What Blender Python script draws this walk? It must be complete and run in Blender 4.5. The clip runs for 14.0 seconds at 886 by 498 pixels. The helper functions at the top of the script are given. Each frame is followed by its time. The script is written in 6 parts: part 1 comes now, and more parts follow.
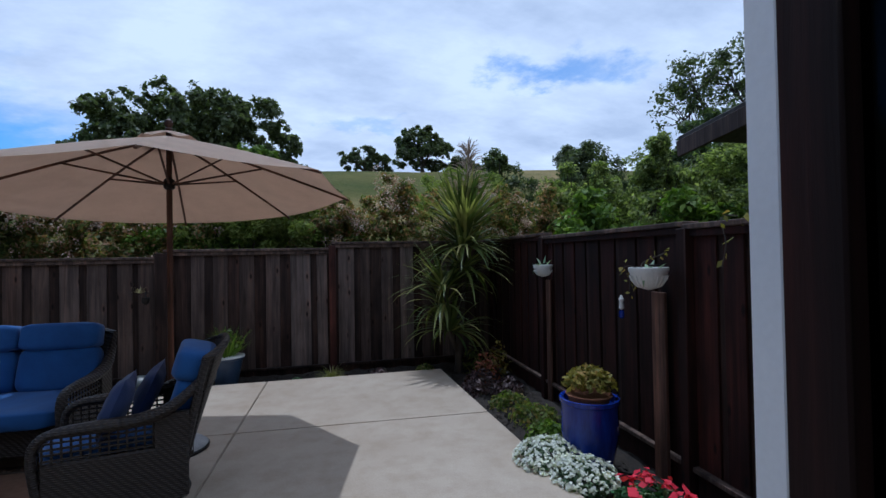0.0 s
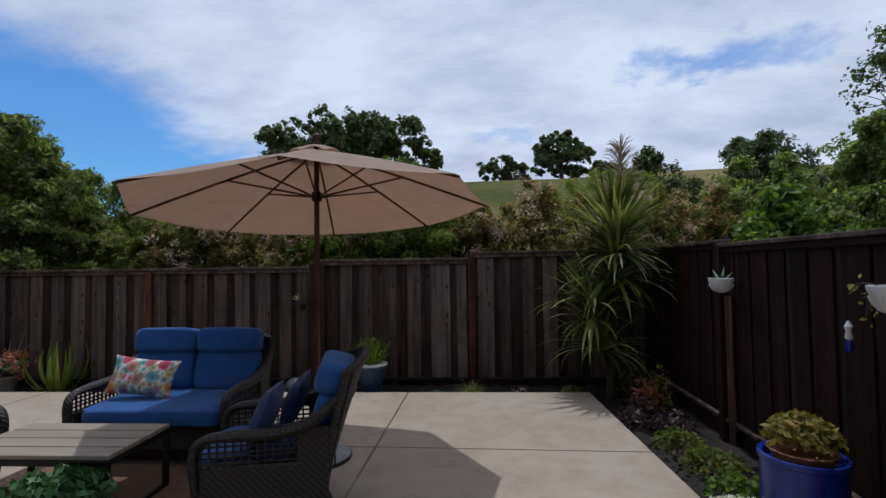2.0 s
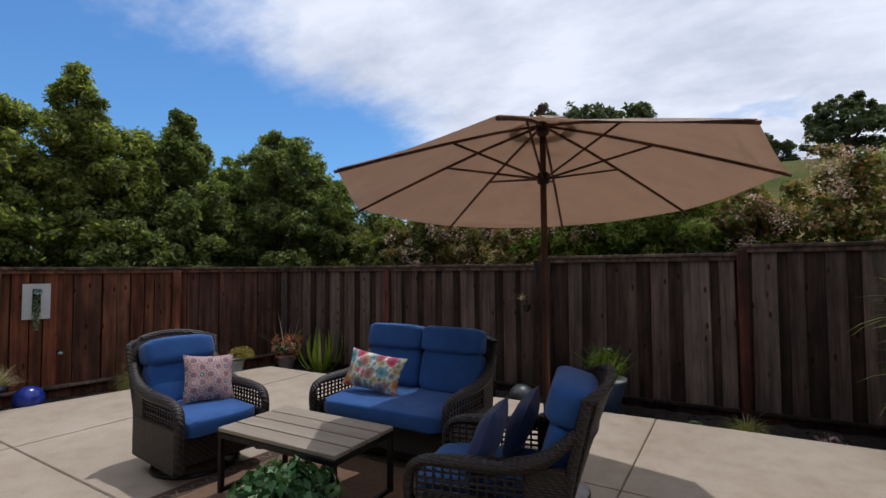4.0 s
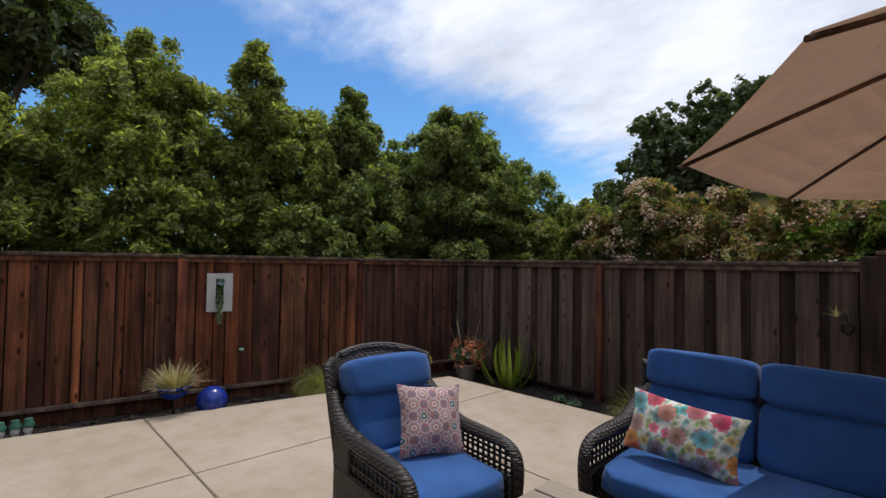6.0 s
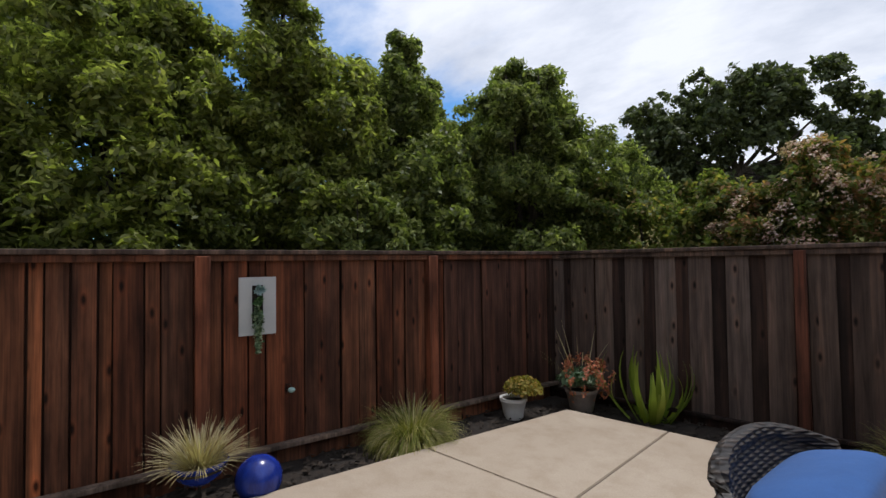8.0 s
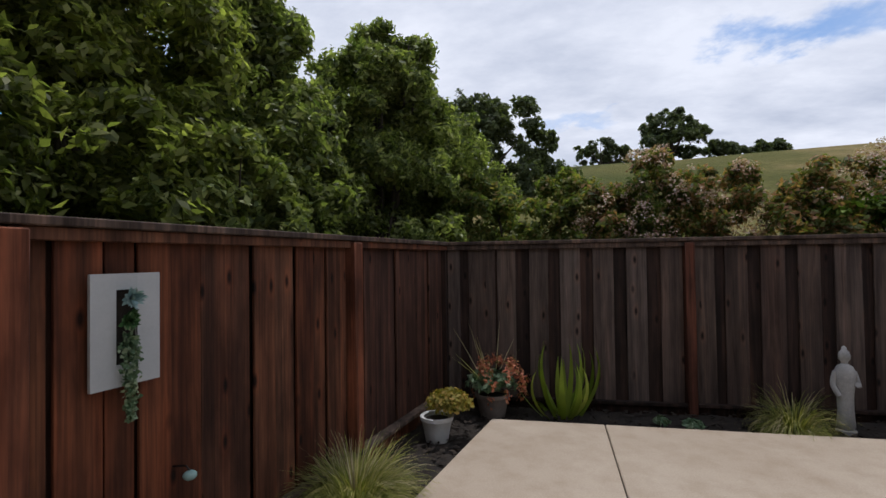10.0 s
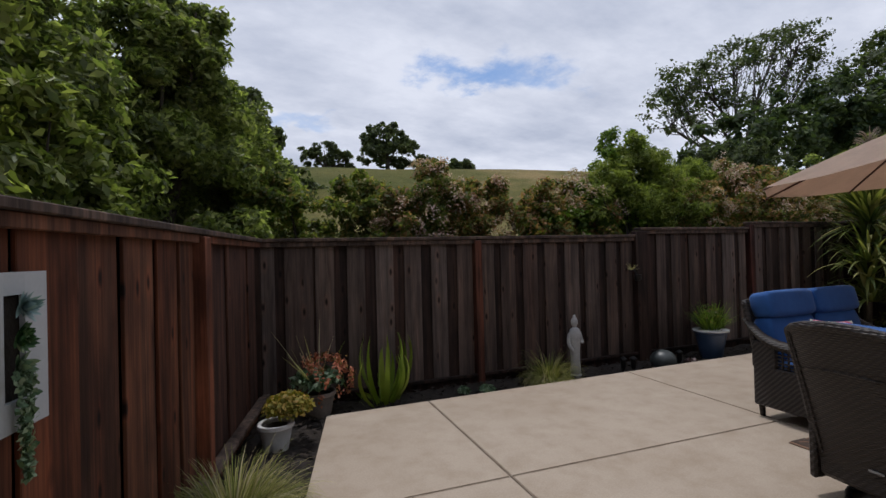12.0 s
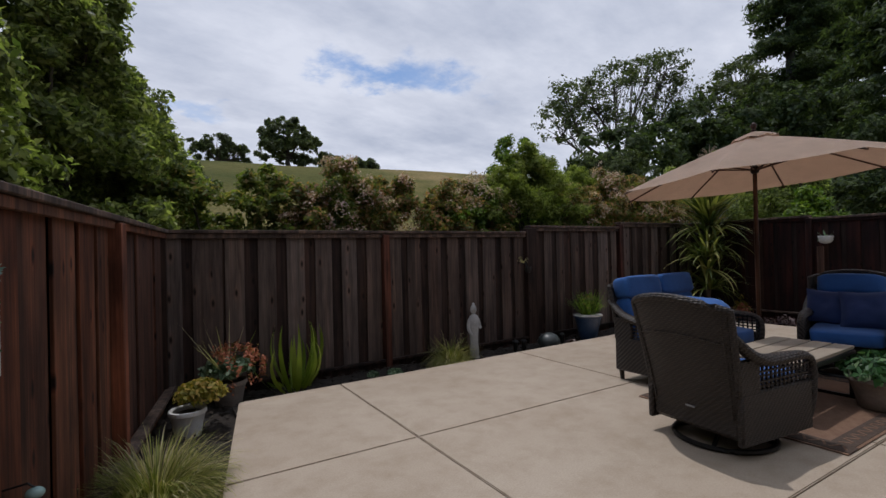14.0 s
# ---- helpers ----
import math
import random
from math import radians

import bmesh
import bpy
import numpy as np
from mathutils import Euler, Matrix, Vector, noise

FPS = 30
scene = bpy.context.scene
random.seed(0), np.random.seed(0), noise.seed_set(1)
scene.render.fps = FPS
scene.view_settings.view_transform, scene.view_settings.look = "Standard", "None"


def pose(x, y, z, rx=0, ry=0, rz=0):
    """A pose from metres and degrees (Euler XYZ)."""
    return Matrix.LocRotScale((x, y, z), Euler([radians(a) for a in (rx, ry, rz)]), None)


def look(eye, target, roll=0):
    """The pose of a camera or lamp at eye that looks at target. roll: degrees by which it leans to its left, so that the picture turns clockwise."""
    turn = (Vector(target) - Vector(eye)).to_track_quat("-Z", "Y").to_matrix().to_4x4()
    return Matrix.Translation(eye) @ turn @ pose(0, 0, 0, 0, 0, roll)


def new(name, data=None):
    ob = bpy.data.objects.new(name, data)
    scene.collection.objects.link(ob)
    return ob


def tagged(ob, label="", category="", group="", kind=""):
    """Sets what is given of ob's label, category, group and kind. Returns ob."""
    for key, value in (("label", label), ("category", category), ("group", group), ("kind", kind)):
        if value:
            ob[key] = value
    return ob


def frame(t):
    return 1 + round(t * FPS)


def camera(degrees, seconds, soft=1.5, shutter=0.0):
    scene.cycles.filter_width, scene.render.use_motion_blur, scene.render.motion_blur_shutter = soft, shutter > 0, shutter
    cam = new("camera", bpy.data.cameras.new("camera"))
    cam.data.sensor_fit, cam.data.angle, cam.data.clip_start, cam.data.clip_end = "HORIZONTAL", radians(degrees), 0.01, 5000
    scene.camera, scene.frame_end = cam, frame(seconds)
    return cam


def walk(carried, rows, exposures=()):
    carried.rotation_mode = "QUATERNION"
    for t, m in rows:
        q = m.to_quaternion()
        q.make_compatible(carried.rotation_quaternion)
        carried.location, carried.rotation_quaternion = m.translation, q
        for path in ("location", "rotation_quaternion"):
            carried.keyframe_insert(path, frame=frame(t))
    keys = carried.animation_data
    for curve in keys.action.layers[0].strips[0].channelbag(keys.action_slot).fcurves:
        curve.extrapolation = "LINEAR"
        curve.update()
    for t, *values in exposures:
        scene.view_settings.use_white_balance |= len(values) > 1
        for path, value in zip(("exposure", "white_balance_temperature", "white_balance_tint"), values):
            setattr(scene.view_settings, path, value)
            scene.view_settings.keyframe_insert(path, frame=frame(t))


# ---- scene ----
cam = camera(86.1, 14.0, 1.5)
PATH = [
    (0, (0.759, 0.252, 1.564), (1.162, 2.211, 1.593), -1.0),
    (0.5, (0.803, 0.381, 1.578), (1.006, 2.37, 1.632), -0.9),
    (1, (0.799, 0.425, 1.576), (0.832, 2.423, 1.651), -0.8),
    (1.5, (0.768, 0.49, 1.581), (0.691, 2.487, 1.652), -0.8),
    (2, (0.745, 0.64, 1.585), (0.574, 2.631, 1.66), -0.8),
    (2.5, (0.761, 0.801, 1.592), (0.417, 2.769, 1.675), -0.8),
    (3, (0.757, 0.917, 1.607), (0.172, 2.828, 1.681), -0.5),
    (3.5, (0.677, 1.084, 1.58), (-0.16, 2.899, 1.649), -0.5),
    (3.7, (0.608, 1.174, 1.558), (-0.316, 2.946, 1.636), -0.5),
    (5.8, (-1.038, 1.839, 1.542), (-2.471, 3.233, 1.6), 0.7),
    (6, (-1.254, 1.868, 1.552), (-2.71, 3.239, 1.615), 0.8),
    (6.5, (-1.841, 1.938, 1.537), (-3.338, 3.263, 1.596), 0.8),
    (7, (-2.399, 2.041, 1.509), (-3.921, 3.337, 1.573), 0.6),
    (7.2, (-2.616, 2.076, 1.51), (-4.138, 3.372, 1.575), 0.5),
    (9.3, (-4.837, 2.205, 1.478), (-5.684, 4.017, 1.512), -0.9),
    (9.5, (-5.031, 2.205, 1.485), (-5.771, 4.063, 1.524), -0.4),
    (10, (-5.442, 2.214, 1.448), (-5.892, 4.162, 1.487), -0.8),
    (10.5, (-5.808, 2.311, 1.416), (-5.914, 4.308, 1.446), -1.0),
    (11, (-6.114, 2.364, 1.414), (-5.934, 4.356, 1.434), -0.9),
    (11.5, (-6.363, 2.333, 1.421), (-5.912, 4.281, 1.442), -1.2),
    (12, (-6.434, 2.119, 1.426), (-5.753, 4.0, 1.445), -1.5),
    (12.5, (-6.539, 1.936, 1.407), (-5.703, 3.753, 1.426), -1.5),
    (13, (-6.631, 1.829, 1.344), (-5.703, 3.6, 1.365), -1.4),
    (13.5, (-6.66, 1.786, 1.33), (-5.677, 3.527, 1.347), -1.4),
    (14, (-6.65, 1.776, 1.339), (-5.606, 3.482, 1.35), -1.4),
]
EXPOSURES = [(0, -0.07, 5000, 9), (1, -0.22, 5150, 10), (2, -0.2, 5600, 12), (3.7, -0.02, 5950, 13), (6.5, 0.22, 6200, 12), (9.5, 0.08, 6100, 13), (11, -0.08, 6030, 14), (12, -0.15, 6030, 14), (14, -0.22, 6030, 14)]
walk(cam, [(t, look(eye, target, roll)) for t, eye, target, roll in PATH], EXPOSURES)

# ---- world, sun ----
world = bpy.data.worlds.new("sky")
scene.world = world
world.use_nodes = True
SUN_EL, SUN_AZ = 74.0, -6.0          # degrees; azimuth from +y towards +x


def sky_nodes(nt):
    n, l = nt.nodes, nt.links
    n.clear()
    out, bg = n.new("ShaderNodeOutputWorld"), n.new("ShaderNodeBackground")
    bg.inputs["Strength"].default_value = 0.1
    sky = n.new("ShaderNodeTexSky")
    sky.sky_type, sky.sun_disc = "NISHITA", False
    sky.sun_elevation, sky.sun_rotation = radians(SUN_EL), radians(SUN_AZ)
    sky.altitude, sky.air_density, sky.dust_density, sky.ozone_density = 200, 1.2, 0.6, 2.5
    tc = n.new("ShaderNodeTexCoord")
    sep = n.new("ShaderNodeSeparateXYZ")
    l.new(tc.outputs["Generated"], sep.inputs[0])

    def math_node(op, a, b=None, c=None):
        m = n.new("ShaderNodeMath")
        m.operation = op
        for i, v in enumerate((a, b, c)):
            if v is None:
                continue
            if isinstance(v, (int, float)):
                m.inputs[i].default_value = v
            else:
                l.new(v, m.inputs[i])
        return m.outputs[0]

    z = math_node("ADD", math_node("MAXIMUM", sep.outputs["Z"], 0.0), 0.22)
    u, v = math_node("DIVIDE", sep.outputs["X"], z), math_node("DIVIDE", sep.outputs["Y"], z)
    comb = n.new("ShaderNodeCombineXYZ")
    l.new(u, comb.inputs[0]), l.new(v, comb.inputs[1])

    def cloud_noise(scale, detail, rough, sx, sy, turn, w):
        mp = n.new("ShaderNodeMapping")
        mp.inputs["Scale"].default_value = (sx, sy, 1)
        mp.inputs["Rotation"].default_value = (0, 0, radians(turn))
        mp.inputs["Location"].default_value = (w, w * 0.6, 0)
        l.new(comb.outputs[0], mp.inputs["Vector"])
        t = n.new("ShaderNodeTexNoise")
        t.inputs["Scale"].default_value, t.inputs["Detail"].default_value = scale, detail
        t.inputs["Roughness"].default_value = rough
        l.new(mp.outputs[0], t.inputs["Vector"])
        return t.outputs["Fac"]

    rough_edge = cloud_noise(1.5, 7, 0.6, 1, 1.15, 20, CLOUD_W)
    fine = cloud_noise(4.2, 6, 0.6, 1, 1.6, -25, 7.0)

    warp_a = math_node("MULTIPLY", math_node("SUBTRACT", cloud_noise(5.0, 5, 0.6, 1, 1, 10, 1.7), 0.5), 0.7)
    warp_b = math_node("MULTIPLY", math_node("SUBTRACT", cloud_noise(5.0, 5, 0.6, 1, 1, 70, 4.1), 0.5), 0.5)
    wu, wv = math_node("ADD", u, warp_a), math_node("ADD", v, warp_b)

    def gap(cu, cv, ru, rv):
        du = math_node("DIVIDE", math_node("SUBTRACT", wu, cu), ru)
        dv = math_node("DIVIDE", math_node("SUBTRACT", wv, cv), rv)
        d2 = math_node("ADD", math_node("MULTIPLY", du, du), math_node("MULTIPLY", dv, dv))
        return math_node("POWER", 2.718, math_node("MULTIPLY", d2, -1.0))

    # cloud bank over the east and overhead, open blue to the west, two small gaps
    bank = math_node("ADD", u, CLOUD_EDGE)
    ragged = math_node("ADD", math_node("MULTIPLY", math_node("SUBTRACT", rough_edge, 0.5), 1.1), math_node("MULTIPLY", math_node("SUBTRACT", fine, 0.5), 0.35))
    cover = math_node("ADD", bank, ragged)
    for cu, cv, ru, rv, k in CLOUD_GAPS:
        cover = math_node("SUBTRACT", math_node("MINIMUM", cover, 0.45), math_node("MULTIPLY", gap(cu, cv, ru, rv), k))
    low = math_node("MULTIPLY", math_node("SUBTRACT", 0.17, sep.outputs["Z"]), 9.0)
    cover = math_node("ADD", cover, math_node("MAXIMUM", low, 0.0))
    mr = n.new("ShaderNodeMapRange")
    mr.interpolation_type = "SMOOTHSTEP"
    mr.inputs["From Min"].default_value, mr.inputs["From Max"].default_value = -0.26, 0.26
    l.new(cover, mr.inputs["Value"])
    # cloud brightness: thick parts greyer
    shade = cloud_noise(1.7, 7, 0.6, 1, 1.5, -20, 3.0)
    ramp = n.new("ShaderNodeValToRGB")
    ramp.color_ramp.elements[0].position, ramp.color_ramp.elements[1].position = 0.32, 0.62
    ramp.color_ramp.elements[0].color = (5.4, 5.8, 6.6, 1)
    ramp.color_ramp.elements[1].color = (8.4, 8.6, 9.0, 1)
    l.new(shade, ramp.inputs[0])
    tint = n.new("ShaderNodeMix")
    tint.data_type, tint.blend_type = "RGBA", "MULTIPLY"
    tint.inputs["Factor"].default_value = 1.0
    l.new(sky.outputs[0], tint.inputs["A"])
    tint.inputs["B"].default_value = SKY_TINT
    mx = n.new("ShaderNodeMix")
    mx.data_type = "RGBA"
    l.new(mr.outputs[0], mx.inputs["Factor"])
    l.new(tint.outputs["Result"], mx.inputs["A"])
    l.new(ramp.outputs[0], mx.inputs["B"])
    l.new(mx.outputs["Result"], bg.inputs["Color"])
    l.new(bg.outputs[0], out.inputs[0])


CLOUD_W = 2.3
SKY_TINT = (0.62, 0.95, 1.2, 1)
CLOUD_GAPS = [(0.84, 1.43, 0.27, 0.16, 0.5), (0.6, 1.55, 0.18, 0.11, 0.38), (0.1, 2.0, 0.26, 0.09, 0.4), (0.5, 1.0, 0.4, 0.08, 0.2)]
CLOUD_EDGE = 1.06
sky_nodes(world.node_tree)

sun_data = bpy.data.lights.new("sun", "SUN")
sun_data.energy, sun_data.angle, sun_data.color = 1.9, radians(0.6), (1.0, 0.95, 0.87)
sun = new("sun", sun_data)
_el, _az = radians(SUN_EL), radians(SUN_AZ)
_to_sun = Vector((math.cos(_el) * math.sin(_az), math.cos(_el) * math.cos(_az), math.sin(_el)))
sun.matrix_world = look(_to_sun * 30, (0, 0, 0))

# ---- materials ----


def nodes_of(name):
    m = bpy.data.materials.new(name)
    m.use_nodes = True
    nt = m.node_tree
    return m, nt, nt.nodes["Principled BSDF"]


def link_ramp(nt, fac, stops):
    r = nt.nodes.new("ShaderNodeValToRGB")
    while len(r.color_ramp.elements) < len(stops):
        r.color_ramp.elements.new(0.5)
    for e, (p, c) in zip(r.color_ramp.elements, stops):
        e.position, e.color = p, (*c, 1)
    nt.links.new(fac, r.inputs[0])
    return r.outputs[0]


def mixed(nt, a, b, fac, blend="MIX"):
    m = nt.nodes.new("ShaderNodeMix")
    m.data_type, m.blend_type = "RGBA", blend
    for key, v in (("Factor", fac), ("A", a), ("B", b)):
        if isinstance(v, (int, float)):
            m.inputs[key].default_value = v
        elif isinstance(v, tuple):
            m.inputs[key].default_value = (*v, 1)
        else:
            nt.links.new(v, m.inputs[key])
    return m.outputs["Result"]


def noise_tex(nt, vec, scale, detail=5, rough=0.55, distort=0.0):
    t = nt.nodes.new("ShaderNodeTexNoise")
    t.inputs["Scale"].default_value, t.inputs["Detail"].default_value = scale, detail
    t.inputs["Roughness"].default_value, t.inputs["Distortion"].default_value = rough, distort
    nt.links.new(vec, t.inputs["Vector"])
    return t.outputs["Fac"]


def coords(nt, scale=(1, 1, 1), scatter=True):
    """Object coordinates in metres, shifted from object to object."""
    tc = nt.nodes.new("ShaderNodeTexCoord")
    mp = nt.nodes.new("ShaderNodeMapping")
    mp.inputs["Scale"].default_value = scale
    nt.links.new(tc.outputs["Object"], mp.inputs["Vector"])
    if scatter:
        oi = nt.nodes.new("ShaderNodeObjectInfo")
        ml = nt.nodes.new("ShaderNodeMath")
        ml.operation = "MULTIPLY"
        ml.inputs[1].default_value = 37.0
        nt.links.new(oi.outputs["Random"], ml.inputs[0])
        nt.links.new(ml.outputs[0], mp.inputs["Location"])
    return mp.outputs[0]


def bump(nt, bsdf, height, strength, dist=0.01):
    b = nt.nodes.new("ShaderNodeBump")
    b.inputs["Strength"].default_value, b.inputs["Distance"].default_value = strength, dist
    nt.links.new(height, b.inputs["Height"])
    nt.links.new(b.outputs[0], bsdf.inputs["Normal"])


def plain(name, c1, c2, scale=6.0, rough=0.6, bump_k=0.2, fine=60.0, metal=0.0, stretch=(1, 1, 1), spec=0.5, speck=0.5):
    """Two-scale variation between two colours, with fine relief."""
    m, nt, b = nodes_of(name)
    v = coords(nt, stretch)
    a, f = noise_tex(nt, v, scale, 5), noise_tex(nt, v, fine, 3)
    col = link_ramp(nt, a, [(0.3, c1), (0.7, c2)])
    col = mixed(nt, col, link_ramp(nt, f, [(0.3, (0.75, 0.75, 0.75)), (0.7, (1.15, 1.15, 1.15))]), speck, "MULTIPLY")
    nt.links.new(col, b.inputs["Base Color"])
    b.inputs["Roughness"].default_value, b.inputs["Metallic"].default_value = rough, metal
    b.inputs["Specular IOR Level"].default_value = spec
    bump(nt, b, f, bump_k, 0.004)
    return m


def wood(name, tones, rough=0.8, knots=True, grain=1.0, stain=0.9, knot_at=0.56, contrast=0.7):
    """Sawn boards: grain along z, tone from board to board, knots and stains."""
    m, nt, b = nodes_of(name)
    v = coords(nt, (26 * grain, 26 * grain, 1.6 * grain))
    g = noise_tex(nt, v, 1.0, 6, 0.6, 0.6)
    v2 = coords(nt, (3.0, 3.0, 1.1))
    big = noise_tex(nt, v2, 1.6, 4)
    oi = nt.nodes.new("ShaderNodeObjectInfo")
    tones = tones * 2 if len(tones) == 1 else tones
    base = link_ramp(nt, oi.outputs["Random"], [(i / max(1, len(tones) - 1), c) for i, c in enumerate(tones)])
    col = mixed(nt, base, link_ramp(nt, g, [(0.28, (0.42, 0.38, 0.36)), (0.5, (0.95, 0.95, 0.95)), (0.75, (1.5, 1.42, 1.35))]), 0.85, "MULTIPLY")
    col = mixed(nt, col, link_ramp(nt, big, [(0.32, (0.36, 0.33, 0.32)), (0.5, (0.85, 0.83, 0.82)), (0.66, (1.3, 1.28, 1.25))]), stain, "MULTIPLY")
    streak = noise_tex(nt, coords(nt, (13, 13, 0.45)), 1.0, 3, 0.5, 0.3)
    col = mixed(nt, col, link_ramp(nt, streak, [(0.34, (0.40, 0.37, 0.36)), (0.5, (1, 1, 1)), (0.66, (1.7, 1.5, 1.36))]), contrast, "MULTIPLY")
    hair = noise_tex(nt, coords(nt, (85, 85, 1.6)), 1.0, 2, 0.5, 0.15)
    col = mixed(nt, col, link_ramp(nt, hair, [(0.36, (0.55, 0.52, 0.5)), (0.55, (1.05, 1.05, 1.05)), (0.7, (1.35, 1.28, 1.22))]), 0.75 * contrast, "MULTIPLY")
    if knots:
        vo = nt.nodes.new("ShaderNodeTexVoronoi")
        vo.voronoi_dimensions = "2D"
        vo.inputs["Scale"].default_value = 1.0
        sp, cb = nt.nodes.new("ShaderNodeSeparateXYZ"), nt.nodes.new("ShaderNodeCombineXYZ")
        nt.links.new(coords(nt, (6.0, 1.0, 2.3)), sp.inputs[0])
        nt.links.new(sp.outputs["X"], cb.inputs[0]), nt.links.new(sp.outputs["Z"], cb.inputs[1])
        nt.links.new(cb.outputs[0], vo.inputs["Vector"])
        k = link_ramp(nt, vo.outputs["Distance"], [(0.04, (0.07, 0.055, 0.05)), (0.07, (0.5, 0.42, 0.38)), (0.12, (1.25, 1.1, 1.0)), (0.24, (1, 1, 1))])
        sc = nt.nodes.new("ShaderNodeSeparateColor")
        nt.links.new(vo.outputs["Color"], sc.inputs[0])
        k = mixed(nt, (1, 1, 1), k, link_ramp(nt, sc.outputs[0], [(knot_at, (0, 0, 0)), (knot_at + 0.16, (0.95, 0.95, 0.95))]))
        col = mixed(nt, col, k, 1.0, "MULTIPLY")
    nt.links.new(col, b.inputs["Base Color"])
    b.inputs["Roughness"].default_value = rough
    b.inputs["Specular IOR Level"].default_value = 0.25
    bump(nt, b, g, 0.5, 0.004)
    return m


def leafy(name, tones, rough=0.5, translucent=0.35, spec=0.4):
    """Leaves: each leaf its own tone."""
    m, nt, b = nodes_of(name)
    geo = nt.nodes.new("ShaderNodeNewGeometry")
    col = link_ramp(nt, geo.outputs["Random Per Island"], tones)
    v = coords(nt, (1, 1, 1), False)
    col = mixed(nt, col, link_ramp(nt, noise_tex(nt, v, 2.1, 4), [(0.3, (0.62, 0.66, 0.64)), (0.7, (1.35, 1.3, 1.15))]), 0.8, "MULTIPLY")
    nt.links.new(col, b.inputs["Base Color"])
    b.inputs["Roughness"].default_value = rough
    b.inputs["Specular IOR Level"].default_value = spec * 0.6
    tr = nt.nodes.new("ShaderNodeBsdfTranslucent")
    nt.links.new(mixed(nt, col, (1.3, 1.5, 0.6), 1.0, "MULTIPLY"), tr.inputs["Color"])
    mx = nt.nodes.new("ShaderNodeMixShader")
    mx.inputs[0].default_value = translucent
    nt.links.new(b.outputs[0], mx.inputs[1]), nt.links.new(tr.outputs[0], mx.inputs[2])
    nt.links.new(mx.outputs[0], nt.nodes["Material Output"].inputs["Surface"])
    return m


def concrete():
    m, nt, b = nodes_of("broom_concrete")
    v = coords(nt, (1, 1, 1), False)
    a, f, s = noise_tex(nt, v, 0.9, 6, 0.6, 0.4), noise_tex(nt, v, 90, 3), noise_tex(nt, v, 4.5, 6, 0.65)
    col = link_ramp(nt, a, [(0.3, (0.375, 0.30, 0.225)), (0.7, (0.45, 0.375, 0.295))])
    col = mixed(nt, col, link_ramp(nt, s, [(0.34, (0.80, 0.76, 0.70)), (0.56, (1.03, 1.03, 1.03))]), 0.55, "MULTIPLY")
    col = mixed(nt, col, link_ramp(nt, f, [(0.3, (0.85, 0.85, 0.85)), (0.7, (1.1, 1.1, 1.1))]), 0.7, "MULTIPLY")
    nt.links.new(col, b.inputs["Base Color"])
    b.inputs["Roughness"].default_value = 0.85
    bump(nt, b, f, 0.25, 0.003)
    return m


def grassland():
    m, nt, b = nodes_of("hill_grass")
    v = coords(nt, (1, 1, 1), False)
    a, f = noise_tex(nt, v, 0.03, 6, 0.6), noise_tex(nt, v, 1.2, 8, 0.7)
    col = link_ramp(nt, a, [(0.35, (0.07, 0.082, 0.022)), (0.5, (0.12, 0.115, 0.037)), (0.62, (0.25, 0.19, 0.088))])
    col = mixed(nt, col, link_ramp(nt, f, [(0.3, (0.6, 0.62, 0.6)), (0.7, (1.25, 1.2, 1.15))]), 0.8, "MULTIPLY")
    nt.links.new(col, b.inputs["Base Color"])
    b.inputs["Roughness"].default_value = 1.0
    b.inputs["Specular IOR Level"].default_value = 0.1
    bump(nt, b, f, 0.8, 0.3)
    return m


def wicker():
    m, nt, b = nodes_of("resin_wicker")
    v = coords(nt, (1, 1, 1), False)
    w1, w2 = nt.nodes.new("ShaderNodeTexWave"), nt.nodes.new("ShaderNodeTexWave")
    w1.bands_direction, w2.bands_direction = "Z", "DIAGONAL"
    w1.inputs["Scale"].default_value, w2.inputs["Scale"].default_value = 24.0, 15.0
    for w in (w1, w2):
        w.inputs["Distortion"].default_value, w.inputs["Detail"].default_value = 1.2, 2.0
        nt.links.new(v, w.inputs["Vector"])
    mul = nt.nodes.new("ShaderNodeMath")
    mul.operation = "MULTIPLY"
    nt.links.new(w1.outputs["Fac"], mul.inputs[0]), nt.links.new(w2.outputs["Fac"], mul.inputs[1])
    n1 = noise_tex(nt, v, 30, 4)
    col = link_ramp(nt, mul.outputs[0], [(0.1, (0.010, 0.0067, 0.0051)), (0.6, (0.039, 0.0265, 0.0195))])
    col = mixed(nt, col, link_ramp(nt, n1, [(0.3, (0.7, 0.7, 0.7)), (0.7, (1.4, 1.35, 1.3))]), 0.7, "MULTIPLY")
    nt.links.new(col, b.inputs["Base Color"])
    b.inputs["Roughness"].default_value = 0.5
    bump(nt, b, mul.outputs[0], 0.9, 0.006)
    return m


